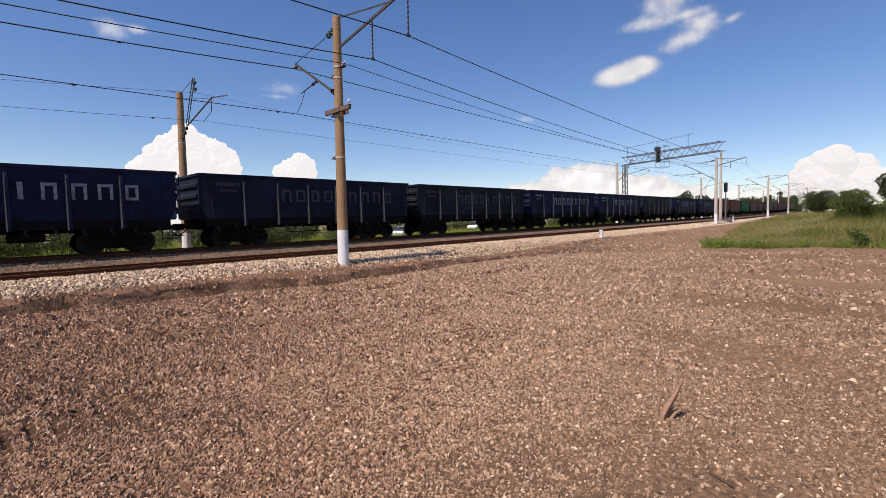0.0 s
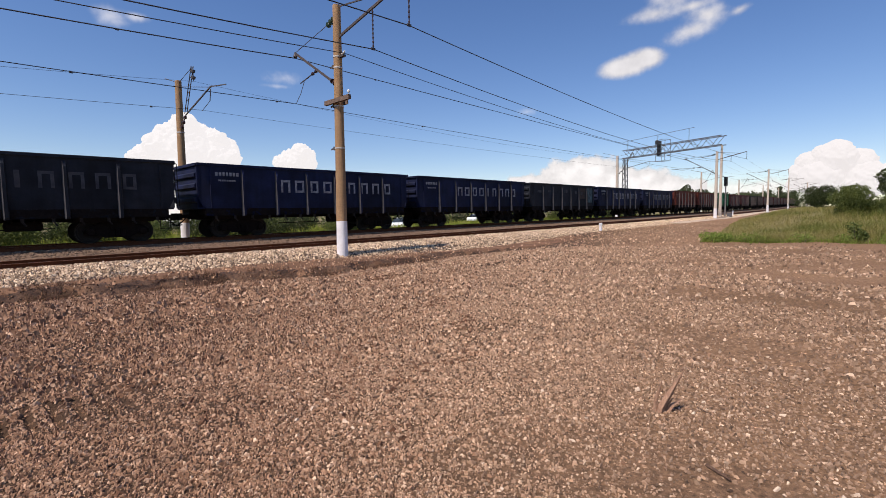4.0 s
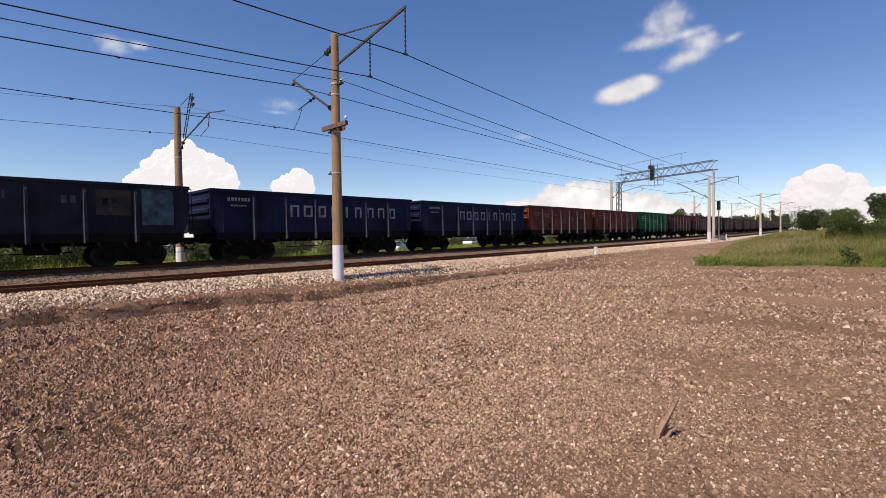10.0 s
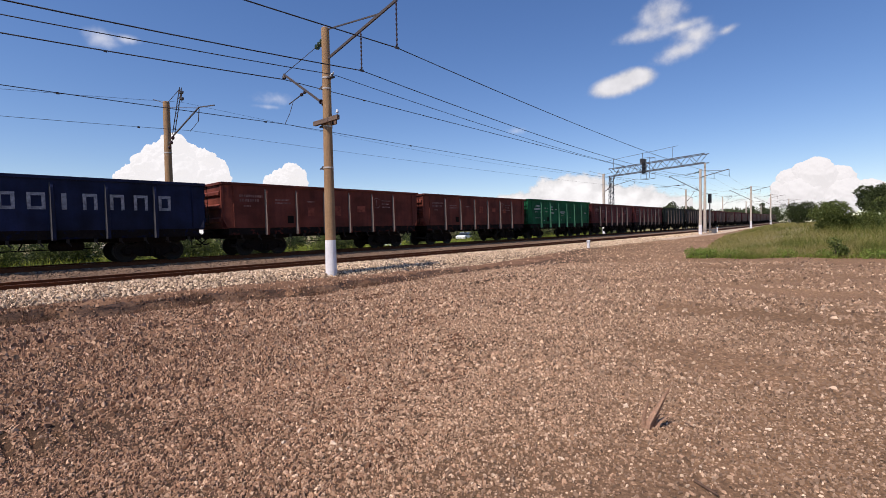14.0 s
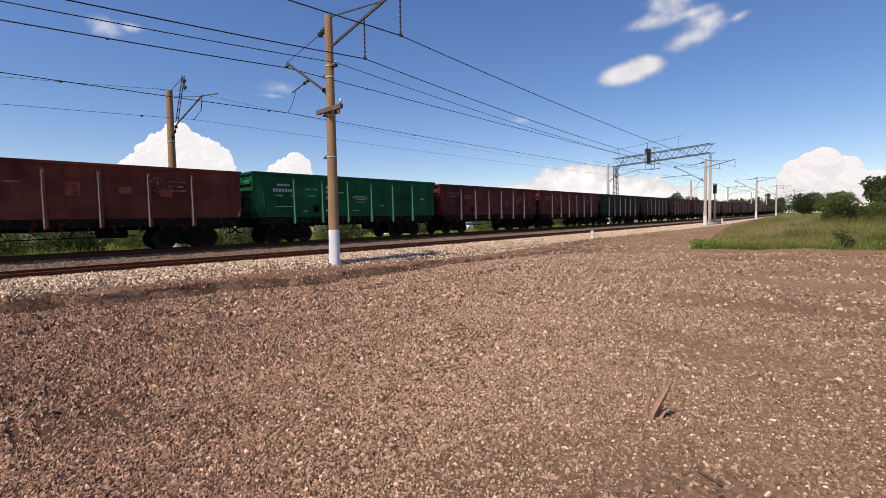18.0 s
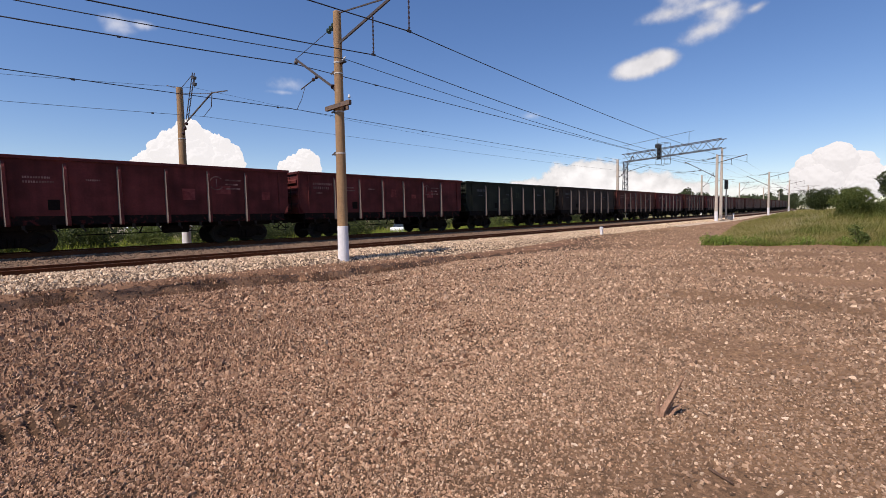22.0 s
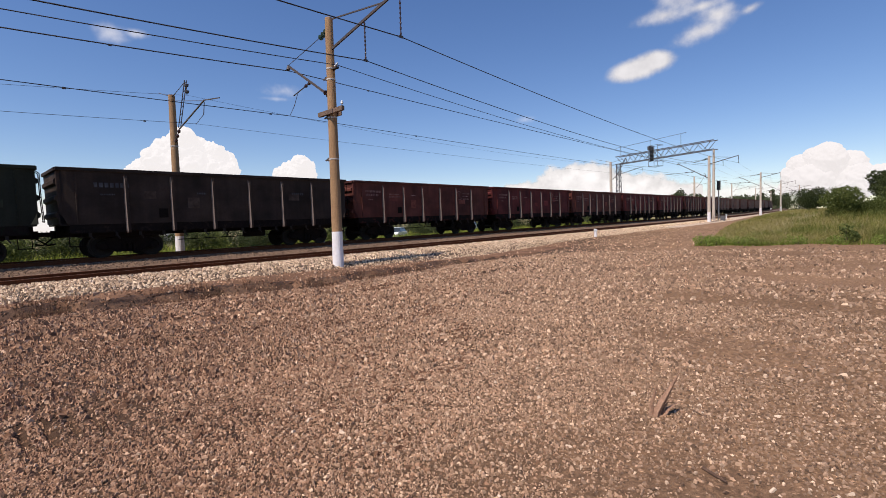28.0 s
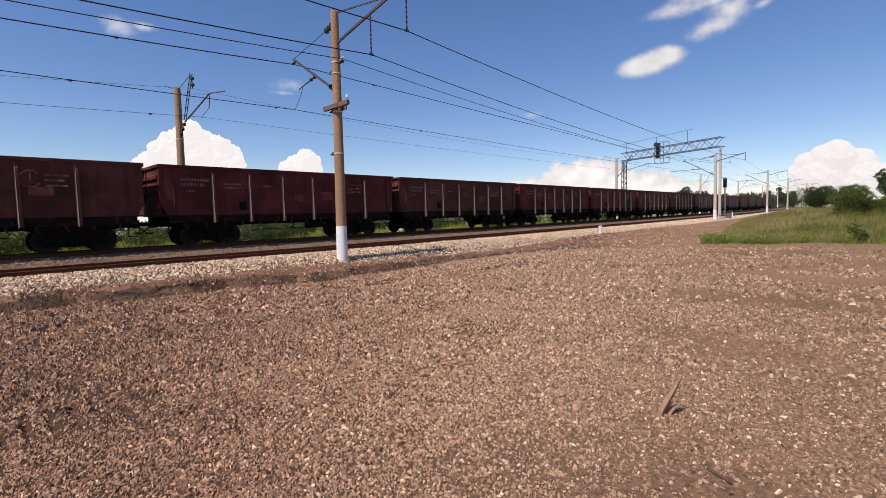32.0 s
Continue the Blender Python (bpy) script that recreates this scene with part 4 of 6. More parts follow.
for s, w in ((131.0, 1.0), (182.0, 1.0), (238.0, 1.0), (300.0, 1.0)):
    copy_thing(near_mast, on_track(s, 17.55 - (2.4 if s > 230 else 0), 0.25 + max(0, s - 150) * 0.003))

# masts beyond the train
def mast_beyond(m, label, shaft):
    """A mast on the far side of the line, its bracket reaching back over the train."""
    far_mast = thing("catenary_mast", label, "catenary mast", m, "catenary masts along the line")
    pole(far_mast, 9.15, 0.23, 0.165, shaft=shaft)
    bm = B()
    for x in (-0.05, 0.05):
        tube(bm, (x, -2.2, 9.45), (x, -0.95, 7.25), 0.022, n=6)
    for k in range(6):
        z, y = 7.45 + 0.36 * k, -1.06 - 0.205 * k
        tube(bm, (-0.05, y, z), (0.05, y - 0.1, z + 0.18), 0.012, n=5)
    part("lattice_arm", bm, STEEL, far_mast)
    insulator(far_mast, (0, -2.25, 9.35), (0, -2.3, 8.7), 2, 0.12, GALVANISED)
    bm = tube(B(), (0, -0.16, 9.05), (0, -2.1, 9.4), 0.016, n=6)
    tube(bm, (0, 0.1, 9.1), (0, 2.1, 9.7), 0.02, n=6)
    part("tie_rod", bm, STEEL, far_mast)
    bm = bar(B(), (0, -0.95, 7.2), (0, -4.5, 8.0), 0.05, 0.06)
    bar(bm, (0, -4.5, 8.0), (0, -6.3, 7.75), 0.035, 0.045)
    part("registration_arm", bm, STEEL, far_mast)
    bm = tube(B(), (0, -0.5, 8.75), (0, -4.6, 7.95), 0.014, n=6)
    part("stay", bm, STEEL, far_mast)
    insulator(far_mast, (0, -0.2, 6.55), (0, -0.95, 7.2), 3, 0.09)
    bm = tube(B(), (0, -4.5, 7.9), (0, -4.35, 7.35), 0.02, n=6)
    tube(bm, (0, -4.35, 7.35), (0, -3.3, 7.05), 0.014, n=6)
    part("steady_arm", bm, STEEL, far_mast)
    collar(far_mast, 6.4, 0.185)
    return far_mast


mast_beyond(pose(9.0, 28.5, -0.1), "yellowish concrete catenary mast beyond the train", CONCRETE)
pale_mast = mast_beyond(on_track(67.2, 28.35 - bend(67.2) * 0.06, 0.05), "pale concrete catenary mast beyond the train", CONCRETE_PALE)
for s in (115.0, 161.0, 215.0, 275.0):
    copy_thing(pale_mast, on_track(s, 28.35 - bend(s) * 0.06, 0.05))


# ---------------------------------------------------------------- wires
def wire(points, sags, r, name, label, clamps=()):
    """A hanging wire through supports (x, y, z), with the sag of each span; clamps: span and share of it."""
    w = thing(name, label, "overhead wire")
    for k_, ((a, b), sag) in enumerate(zip(zip(points, points[1:]), sags)):
        n = 28
        pts = [Vector(a).lerp(Vector(b), k / n) - Vector((0, 0, 4 * sag * (k / n) * (1 - k / n))) for k in range(n + 1)]
        bm = sweep(B(), pts, r * (1.2 if k_ == 0 else 1.0 if k_ == 1 else 0.4))
        span = part("wire_span", bm, WIRE, w)
        for at_ in (clamps if k_ < 2 else ()):
            if int(at_) == k_:
                u = at_ - k_
                c = Vector(a).lerp(Vector(b), u) - Vector((0, 0, 4 * sag * u * (1 - u)))
                bm = box(B(), c.x - 0.05, c.x + 0.05, c.y - 0.02, c.y + 0.02, c.z - 0.05, c.z + 0.02)
                part("clamp", bm, STEEL, span)
    return w


def line_supports(off, rel, s_list):
    return [(s, off + bend(s), rel + gz(s)) for s in s_list]


FAR_S = (131.0, 182.0, 238.0, 300.0)
wire([(-53, 13.0, 8.4), (11.76, 12.93, 8.41), (77.2, 15.9, 9.1)] + line_supports(13.9, 8.3, FAR_S), [0.7, 0.6, 0.8, 0.8, 0.8, 0.8], 0.017, "feeder_cable", "dark feeder cable hung outside the masts")
wire([(-53, 15.0, 8.0), (11.76, 15.01, 8.10), (77.2, 17.7, 8.95)] + line_supports(15.7, 8.1, FAR_S), [1.55, 0.95, 0.8, 0.8, 0.8, 0.8], 0.017, "feeder_cable", "dark feeder cable hung beside the masts")
wire([(-53, 16.9, 7.9), (11.76, 16.92, 8.40), (77.2, 19.3, 9.0)] + line_supports(17.3, 8.1, FAR_S), [1.4, 0.85, 0.8, 0.8, 0.8, 0.8], 0.014, "earth_cable", "thin earth cable along the masts")
wire([(-53, 20.75, 8.5), (11.76, 20.93, 9.12), (77.2, 23.8, 9.65)] + line_supports(21.0, 8.9, FAR_S), [1.25, 0.08, 0.7, 0.7, 0.7, 0.7], 0.020, "catenary_wire", "black carrier wire over the empty track", (0.89, 1.075))
wire([(-53, 20.75, 6.4), (11.76, 20.98, 7.02), (77.2, 22.9, 8.05)] + line_supports(20.8, 7.1, FAR_S), [0.4, 0.15, 0, 0, 0, 0], 0.013, "contact_wire", "thin contact wire over the empty track", (0.868, 0.985, 1.13))
wire([(-55, 24.9, 8.0), (9.0, 26.1, 8.55), (67.2, 28.0, 9.35)] + line_supports(25.2, 8.5, (115.0, 161.0, 215.0, 275.0)), [1.9, 0.7, 0.7, 0.7, 0.7, 0.7], 0.006, "catenary_wire", "carrier wire over the train")
wire([(-55, 24.9, 6.2), (9.0, 25.2, 6.98), (67.2, 27.0, 7.9)] + line_supports(25.0, 7.1, (115.0, 161.0, 215.0, 275.0)), [0.95, 0.15, 0, 0, 0, 0], 0.0075, "contact_wire", "thin contact wire over the train", (0.965,))


# ---------------------------------------------------------------- signal gantry
gantry = thing("signal_gantry", "grey lattice signal gantry spanning both tracks", "signal gantry", pose(0, 0, 0))
GR, GL = Vector((82.9, 20.35, 0)), Vector((89.0, 38.0, 0))
z0, z1 = 12.05, 13.45
way = (GL - GR).normalized()
across = Vector((way.y, -way.x, 0)) * 0.55
for side_ in (-1, 1):
    for z in (z0, z1):
        part("chord", bar(B(), GR - way * 0.3 + across * side_ + Vector((0, 0, z)), GL + way * 0.3 + across * side_ + Vector((0, 0, z)), 0.12, 0.12), GALVANISED, gantry)
n = 14
for k in range(n):
    bm = B()
    a, b = GR.lerp(GL, k / n), GR.lerp(GL, (k + 1) / n)
    lo, hi = (a, b) if k % 2 else (b, a)
    for side_ in (-1, 1):
        bar(bm, lo + across * side_ + Vector((0, 0, z0)), hi + across * side_ + Vector((0, 0, z1)), 0.06, 0.06)
    bar(bm, a + across + Vector((0, 0, z0)), a - across + Vector((0, 0, z0)), 0.05, 0.05)
    part("diagonal", bm, GALVANISED, gantry)
bm = B()
turned(bm, GR, (0, 0, 1), [(0.6, 0.24), (z0 - 0.06, 0.15)], 16)
part("leg", bm, CONCRETE_PALE, gantry, "pale concrete leg")
for sx in (-0.45, 0.45):
    for sy in (-0.35, 0.35):
        part("leg_angle", bar(B(), GL + Vector((sx * 1.2, sy * 1.2, 0.3)), GL + Vector((sx * 0.7, sy * 0.7, z0)), 0.11, 0.11), GALVANISED, gantry)
bm = B()
for k in range(10):
    z = 0.8 + 1.1 * k
    for sy in (-0.35, 0.35):
        bar(bm, GL + Vector((-0.5, sy, z)), GL + Vector((0.5, sy, z + 1.1)), 0.05, 0.05)
    for sx in (-0.45, 0.45):
        bar(bm, GL + Vector((sx, -0.4, z)), GL + Vector((sx, 0.4, z + 1.1)), 0.05, 0.05)
part("leg_lacing", bm, GALVANISED, gantry)
SC = GR.lerp(GL, 0.56)
bm = B()
for sx in (-0.9, 0.9):
    for sy in (-1, 1):
        p = SC + way * sx + across * sy * 1.3
        bar(bm, p + Vector((0, 0, 10.7)), p + Vector((0, 0, 14.3)), 0.05, 0.05)
for z in (10.7, 11.6, 14.3):
    for sx in (-0.9, 0.9):
        bar(bm, SC + way * sx + across * 1.3 + Vector((0, 0, z)), SC + way * sx - across * 1.3 + Vector((0, 0, z)), 0.05, 0.05)
    for sy in (-1, 1):
        bar(bm, SC - way * 0.9 + across * sy * 1.3 + Vector((0, 0, z)), SC + way * 0.9 + across * sy * 1.3 + Vector((0, 0, z)), 0.05, 0.05)
part("maintenance_cage", bm, GALVANISED, gantry)
SIGNAL_BLACK = material("signal_black", (0.012, 0.012, 0.013), 0.5, vary=0.2, bump=0.0)
bm = box(B(), -0.1, 0.12, -0.32, 0.32, -1.3, 1.2)
for z in (-0.85, -0.1, 0.65):
    turned(bm, (-0.1, 0, z), (-1, 0, 0), [(0, 0.2), (0.32, 0.18)], 12)
head = part("signal_head", bm, SIGNAL_BLACK, gantry, "black three-lamp signal head", at=pose(*(SC + way * 0.55 + Vector((-0.7, 0, 12.9)))))
bm = box(B(), -0.3, 0.3, -0.3, 0.3, -0.3, 0.3)
part("relay_box", bm, SIGNAL_BLACK, gantry, at=pose(*(SC + way * 1.2 + Vector((0, 0, 14.0)))))
part("feeder_rail", tube(B(), GL + Vector((0, 0.4, 15.1)), GR.lerp(GL, 0.25) + Vector((0, 0, 15.5)), 0.03, n=6), GALVANISED, gantry)
for u in (0.3, 0.62, 0.97):
    p = GR.lerp(GL, u)
    part("feeder_post", tube(B(), p + Vector((0, 0, z1)), p + Vector((0, 0, 15.4)), 0.035, n=6), GALVANISED, gantry)

signal = thing("mast_signal", "slim railway mast signal with a black lamp head", "railway signal", pose(85.6, 20.3, gz(85.6) - 0.1))
part("post", turned(B(), (0, 0, 0), (0, 0, 1), [(0, 0.12), (6.3, 0.085)], 12), CONCRETE_PALE, signal)
bm = box(B(), -0.16, 0.14, -0.24, 0.24, 4.95, 6.4)
for z in (5.15, 5.65, 6.15):
    turned(bm, (-0.16, 0, z), (-1, 0, 0), [(0, 0.16), (0.26, 0.14)], 12)
part("lamp_head", bm, SIGNAL_BLACK, signal)
part("base_box", box(B(), -0.3, 0.3, -0.9, -0.3, 0, 0.75), GALVANISED, signal)


# ---------------------------------------------------------------- small things beside the track
def marker_post(m):
    ob = thing("marker_post", "small white concrete marker post in the ballast", "marker post", m, "marker posts beside the track")
    part("post", box(B(), -0.09, 0.09, -0.09, 0.09, -0.3, 0.52), WHITEWASH, ob, bevel=0.012)
    bm = turned(B(), (0, 0, 0.5), (0, 0, 1), [(0, 0.14), (0.12, 0.15), (0.17, 0.10)], 10)
    part("cap", bm, WHITEWASH, ob)
    return ob


first = marker_post(pose(36.9, 17.72, 0.24, 0, 2, 10))
copy_thing(first, on_track(91.0, 17.8, 0.25))

WOOD = material("bleached_wood", (0.34, 0.205, 0.13), 0.85, vary=0.4, grain=60, blotch=10, second=(0.19, 0.105, 0.065), bump=0.5, depth=0.004)
stick = thing("wooden_stake", "split weathered wooden stake stuck in the gravel", "stake", pose(3.97, 1.39, 0.02))


def split_wood(rows, n=9, seed=0):
    """A splintered length of wood: rough rings (place, half width, half depth) closed to a torn tip."""
    rnd = random.Random(seed)
    bm = B()
    flute = [rnd.uniform(0.72, 1.2) for k in range(n)]
    rings = [[bm.verts.new(Vector(p) + Vector((0.26 * u, -0.96 * u, 0)) + Vector((0.96 * v, 0.26 * v, 0)))
              for k in range(n) for u, v in ((w * math.cos(math.tau * k / n) * flute[k], d * math.sin(math.tau * k / n) * flute[k]),)] for p, w, d in rows]
    for r0, r1 in zip(rings, rings[1:]):
        for k in range(n):
            bm.faces.new((r0[k], r0[(k + 1) % n], r1[(k + 1) % n], r1[k]))
    bm.faces.new(rings[-1])
    return bm


part("shaft", split_wood([((0, 0, -0.06), 0.036, 0.034), ((0.01, -0.022, 0.05), 0.036, 0.036), ((0.03, -0.062, 0.14), 0.031, 0.030), ((0.048, -0.102, 0.23), 0.022, 0.018), ((0.062, -0.133, 0.30), 0.013, 0.008), ((0.08, -0.17, 0.385), 0.003, 0.002)], 9, 1), WOOD, stick)
part("splinter", split_wood([((-0.02, 0.025, -0.04), 0.018, 0.012), ((-0.015, 0.02, 0.10), 0.015, 0.010), ((-0.01, -0.005, 0.20), 0.009, 0.007), ((0.0, -0.02, 0.265), 0.002, 0.002)], 7, 2), WOOD, stick)
part("splinter", split_wood([((0.03, -0.035, -0.02), 0.014, 0.010), ((0.045, -0.07, 0.09), 0.010, 0.008), ((0.06, -0.11, 0.15), 0.002, 0.002)], 7, 3), WOOD, stick)
part("twig", tube(B(), (0.05, -0.08, 0.17), (0.11, -0.13, 0.13), 0.006, 0.002, n=5), WOOD, stick)
part("chip", split_wood([((0.03, -0.04, -0.02), 0.03, 0.022), ((0.08, -0.08, 0.06), 0.024, 0.016), ((0.14, -0.13, 0.10), 0.006, 0.004)], 7, 4), WOOD, stick)

STICK = material("dark_stick_bark", (0.085, 0.045, 0.026), 0.9, vary=0.4, grain=50, second=(0.09, 0.055, 0.035), bump=0.5, depth=0.004)
for x, y, a, length, r in ((3.26, 0.78, -126, 0.19, 0.013), (4.155, 1.095, -129, 0.18, 0.007)):
    tw = thing("fallen_branch", "bare dry branch lying on the gravel", "branch", pose(x, y, lot_height(x, y) + r * 0.8, 0, 0, a))
    part("stem", tube(B(), (-length / 2, 0, 0), (length / 2, 0.05 * length, r * 0.6), r, r * 0.5, n=6), STICK, tw)
    part("offshoot", tube(B(), (0, 0.02 * length, 0), (length * 0.3, length * 0.2, r), r * 0.6, r * 0.2, n=5), STICK, tw)


# ---------------------------------------------------------------- loose stone
LUMP = np.array([(1, 0.75, -0.6), (-0.85, 1, -0.6), (-1, -0.8, -0.6), (0.8, -1, -0.6), (0.62, 0.45, 1), (-0.5, 0.62, 0.9), (-0.62, -0.5, 1), (0.5, -0.6, 0.85)], float)
LUMP_F = np.array([(4, 5, 6, 7), (0, 1, 5, 4), (1, 2, 6, 5), (2, 3, 7, 6), (3, 0, 4, 7)])
SHARD = np.array([(1, 0.8, -0.6), (-0.9, 1, -0.6), (-1, -0.85, -0.6), (0.85, -1, -0.6), (0.5, 0.2, 1), (-0.55, -0.15, 0.9)], float)
SHARD_F = np.array([(0, 1, 5), (0, 5, 4), (2, 3, 4), (2, 4, 5), (1, 2, 5), (3, 0, 4)])


def stones(name, xyz, size, flat, mat_, label, seed, form=LUMP, faces=LUMP_F):
    """Broken stones at the given places: crooked blunt lumps or ridged shards set into the ground."""
    r = np.random.RandomState(seed)
    n, k = len(xyz), len(form)
    v = form[None] * (1 + r.uniform(-0.2, 0.2, (n, k, 1))) + r.uniform(-0.28, 0.28, (n, k, 3))
    v *= size[:, None, None] * np.stack([r.uniform(0.75, 1.45, n), r.uniform(0.4, 0.8, n), np.full(n, flat) * r.uniform(0.6, 1.3, n)], 1)[:, None] * 0.95
    a, b = r.uniform(0, math.tau, n), r.uniform(-0.7, 0.7, n)
    ca, sa, cb, sb = np.cos(a)[:, None], np.sin(a)[:, None], np.cos(b)[:, None], np.sin(b)[:, None]
    x, y, z = v[..., 0] * cb + v[..., 2] * sb, v[..., 1], -v[..., 0] * sb + v[..., 2] * cb
    v = np.stack([x * ca - y * sa, x * sa + y * ca, z], -1) + xyz[:, None]
    f = (faces[None] + k * np.arange(n)[:, None, None]).reshape(-1, faces.shape[1])
    return raw(name, v.reshape(-1, 3), f, mat_, None, label, "gravel", "stuff")


lot_z = np.vectorize(lot_height)
rs = np.random.RandomState(7)
GRAVEL_STONES = pieces_material("gravel_stones", [(0.10, 0.06, 0.035), (0.38, 0.24, 0.147), (0.19, 0.116, 0.07), (0.50, 0.322, 0.203), (0.28, 0.175, 0.107), (0.70, 0.51, 0.345)], 0.85)
SOIL_STONES = pieces_material("half_buried_stones", [(0.095, 0.057, 0.033), (0.34, 0.22, 0.14), (0.07, 0.041, 0.023), (0.44, 0.295, 0.19), (0.22, 0.139, 0.087), (0.30, 0.195, 0.123), (0.12, 0.073, 0.043), (0.68, 0.505, 0.35)], 0.9)
DARK_STONES = pieces_material("dark_gravel_stones", [(0.115, 0.057, 0.030), (0.30, 0.168, 0.096), (0.18, 0.096, 0.053), (0.38, 0.222, 0.131), (0.235, 0.129, 0.073), (0.60, 0.40, 0.26)], 0.85)
spots, sizes = [], []
for r0, r1, density, s0, s1 in ((1.4, 3.0, 5300, 0.0044, 0.0118), (3.0, 5.5, 3100, 0.0058, 0.0148), (5.5, 9.5, 1200, 0.0104, 0.025), (9.5, 15.0, 430, 0.019, 0.041), (15.0, 24.0, 150, 0.024, 0.046), (24.0, 60.0, 14, 0.03, 0.055)):
    n = int((r1 * r1 - r0 * r0) * radians(101) / 2 * density)
    rad, ang = np.sqrt(rs.uniform(r0 * r0, r1 * r1, n)), rs.uniform(radians(-2), radians(99), n)
    x, y = rad * np.cos(ang), rad * np.sin(ang)
    keep = (y - np.array([bend(q) for q in x]) < 16.9) & (x < 26.0 + np.maximum(0, y - 7.2) * 5.5)
    # fewer stones where the lot is trodden smooth
    smooth_ = 1 / (1 + np.exp((ang - radians(17)) / radians(5)))
    patch = np.array([noise.noise(Vector((p * 0.55, q * 0.55, 9))) for p, q in zip(x, y)])
    off = y - np.array([bend(q) for q in x])
    edge = np.array([scarp(q) for q in x]) - off
    lug = (np.abs(y - 5.25) < 0.42) & (x > -0.4) & (x < 1.25) & (np.sin(x * math.tau / 0.17) > 0.1)
    keep &= ~(lug & (rs.uniform(0, 1, n) < 0.6))
    keep &= ~((edge < 0.5) & (x < 26) & (rs.uniform(0, 1, n) < np.where(edge < 0, 0.86, 0.6)))
    keep &= ~((np.abs(off - 10.1) < 0.5) & (x < 4.5) & (rs.uniform(0, 1, n) < 0.75))
    keep &= rs.uniform(0, 1, n) > (0.55 if r0 < 9 else 0.72) * smooth_ + 0.55 * np.clip(patch * 2, 0, 1)
    spots.append(np.stack([x, y], 1)[keep])
    coarse = 1 + 0.12 / (1 + np.exp(-(ang - radians(35)) / radians(7)))
    sizes.append((coarse * (s0 + (s1 - s0) * rs.uniform(0, 1, n) ** 2.2))[keep])
# the lot goes on round and behind, more thinly strewn
n = 16000
rad, ang = 9.0 * np.sqrt(rs.uniform(0, 1, n)), rs.uniform(0, math.tau, n)
spots.append(np.stack([rad * np.cos(ang), rad * np.sin(ang)], 1))
sizes.append(rs.uniform(0.008, 0.018, n))
xy, size = np.concatenate(spots), np.concatenate(sizes)
dark = rs.uniform(0, 1, len(xy)) < 1 / (1 + np.exp(-(np.arctan2(xy[:, 1], xy[:, 0]) - radians(57)) / radians(9)))
places = np.column_stack([xy, lot_z(xy[:, 0], xy[:, 1]) + size * 0.3])
far = np.hypot(xy[:, 0], xy[:, 1]) > 6.0
plain = ~dark & (rs.uniform(0, 1, len(xy)) < 1 / (1 + np.exp((np.arctan2(xy[:, 1], xy[:, 0]) - radians(27)) / radians(7))))
for pick, mat_, flat, text in ((plain, SOIL_STONES, 0.85, "small stones half buried in the trodden earth"), (~dark & ~plain, GRAVEL_STONES, 0.95, "loose brown crushed gravel covering the lot"), (dark, DARK_STONES, 1.05, "coarser dark brown gravel near the track bed")):
    q = pick & ~far
    stones("gravel", places[q], size[q], flat, mat_, text, 1)
    q = pick & far
    stones("gravel", places[q], size[q], flat * 1.3, mat_, text, 4, SHARD, SHARD_F)

CLODS = pieces_material("earth_clods", [(0.10, 0.043, 0.020), (0.15, 0.074, 0.038), (0.075, 0.032, 0.014), (0.20, 0.105, 0.056)], 0.95)
n = 5200
rad, ang = np.sqrt(rs.uniform(2.2 ** 2, 15.0 ** 2, n)), rs.uniform(radians(40), radians(88), n)
x, y = rad * np.cos(ang), rad * np.sin(ang)
patch = np.array([noise.noise(Vector((p * 0.8, q * 1.5, 4))) for p, q in zip(x, y)])
keep = (patch > 0.05) & (y < 15.4)
x, y, rad = x[keep], y[keep], rad[keep]
size = rs.uniform(0.014, 0.034, len(x)) * (0.6 + rad / 9)
stones("earth_clod", np.column_stack([x, y, lot_z(x, y) + size * 0.1]), size, 0.6, CLODS, "dark reddish earth clods among the gravel", 6)

n = 2600
x = -2 + 19 * rs.uniform(0, 1, n)
y = np.array([scarp(q) + bend(q) for q in x]) - 0.3 + 0.4 * rs.normal(0, 1, n)
size = rs.uniform(0.014, 0.038, n)
stones("earth_clod", np.column_stack([x, y, lot_z(x, y) + size * 0.15]), size, 0.7, CLODS, "crumbled dark earth in the shallow hollow", 8)
n = 110
x, y = rs.uniform(1.6, 7.0, n), rs.uniform(-0.2, 5.0, n)
size = rs.uniform(0.010, 0.024, n)
stones("pale_pebbles", np.column_stack([x, y, lot_z(x, y) + size * 0.3]), size, 0.6, pieces_material("pale_pebbles", [(0.5, 0.39, 0.28), (0.62, 0.50, 0.37)], 0.8), "scattered pale pebbles on the gravel", 5)

BALLAST_STONES = pieces_material("ballast_stones", [(0.09, 0.055, 0.034), (0.54, 0.39, 0.25), (0.20, 0.13, 0.08), (0.76, 0.59, 0.41), (0.36, 0.25, 0.16), (0.65, 0.485, 0.325), (0.84, 0.69, 0.50)], 0.85)
PROFILE = ([-4.7, -4.1, -3.5, -2.9, -2.0, -1.25], [-0.62, -0.38, -0.15, -0.02, 0.07, 0.09])
n = 34000
s = -4 + 100 * rs.uniform(0, 1, n) ** 1.5
o = rs.uniform(-4.5, -1.0, n)
size = rs.uniform(0.026, 0.050, n) * (1 + np.clip(s - 30, 0, 70) / 90)
x, y = s, NEAR_AXIS + np.array([bend(q) for q in s]) + o
stones("ballast_stone", np.column_stack([x, y, np.array([gz(q) for q in s]) + np.interp(o, *PROFILE) + 0.016]), size, 1.0, BALLAST_STONES, "pale crushed stone of the track bed", 2)
n = 16000
s = -3 + 60 * rs.uniform(0, 1, n) ** 1.3
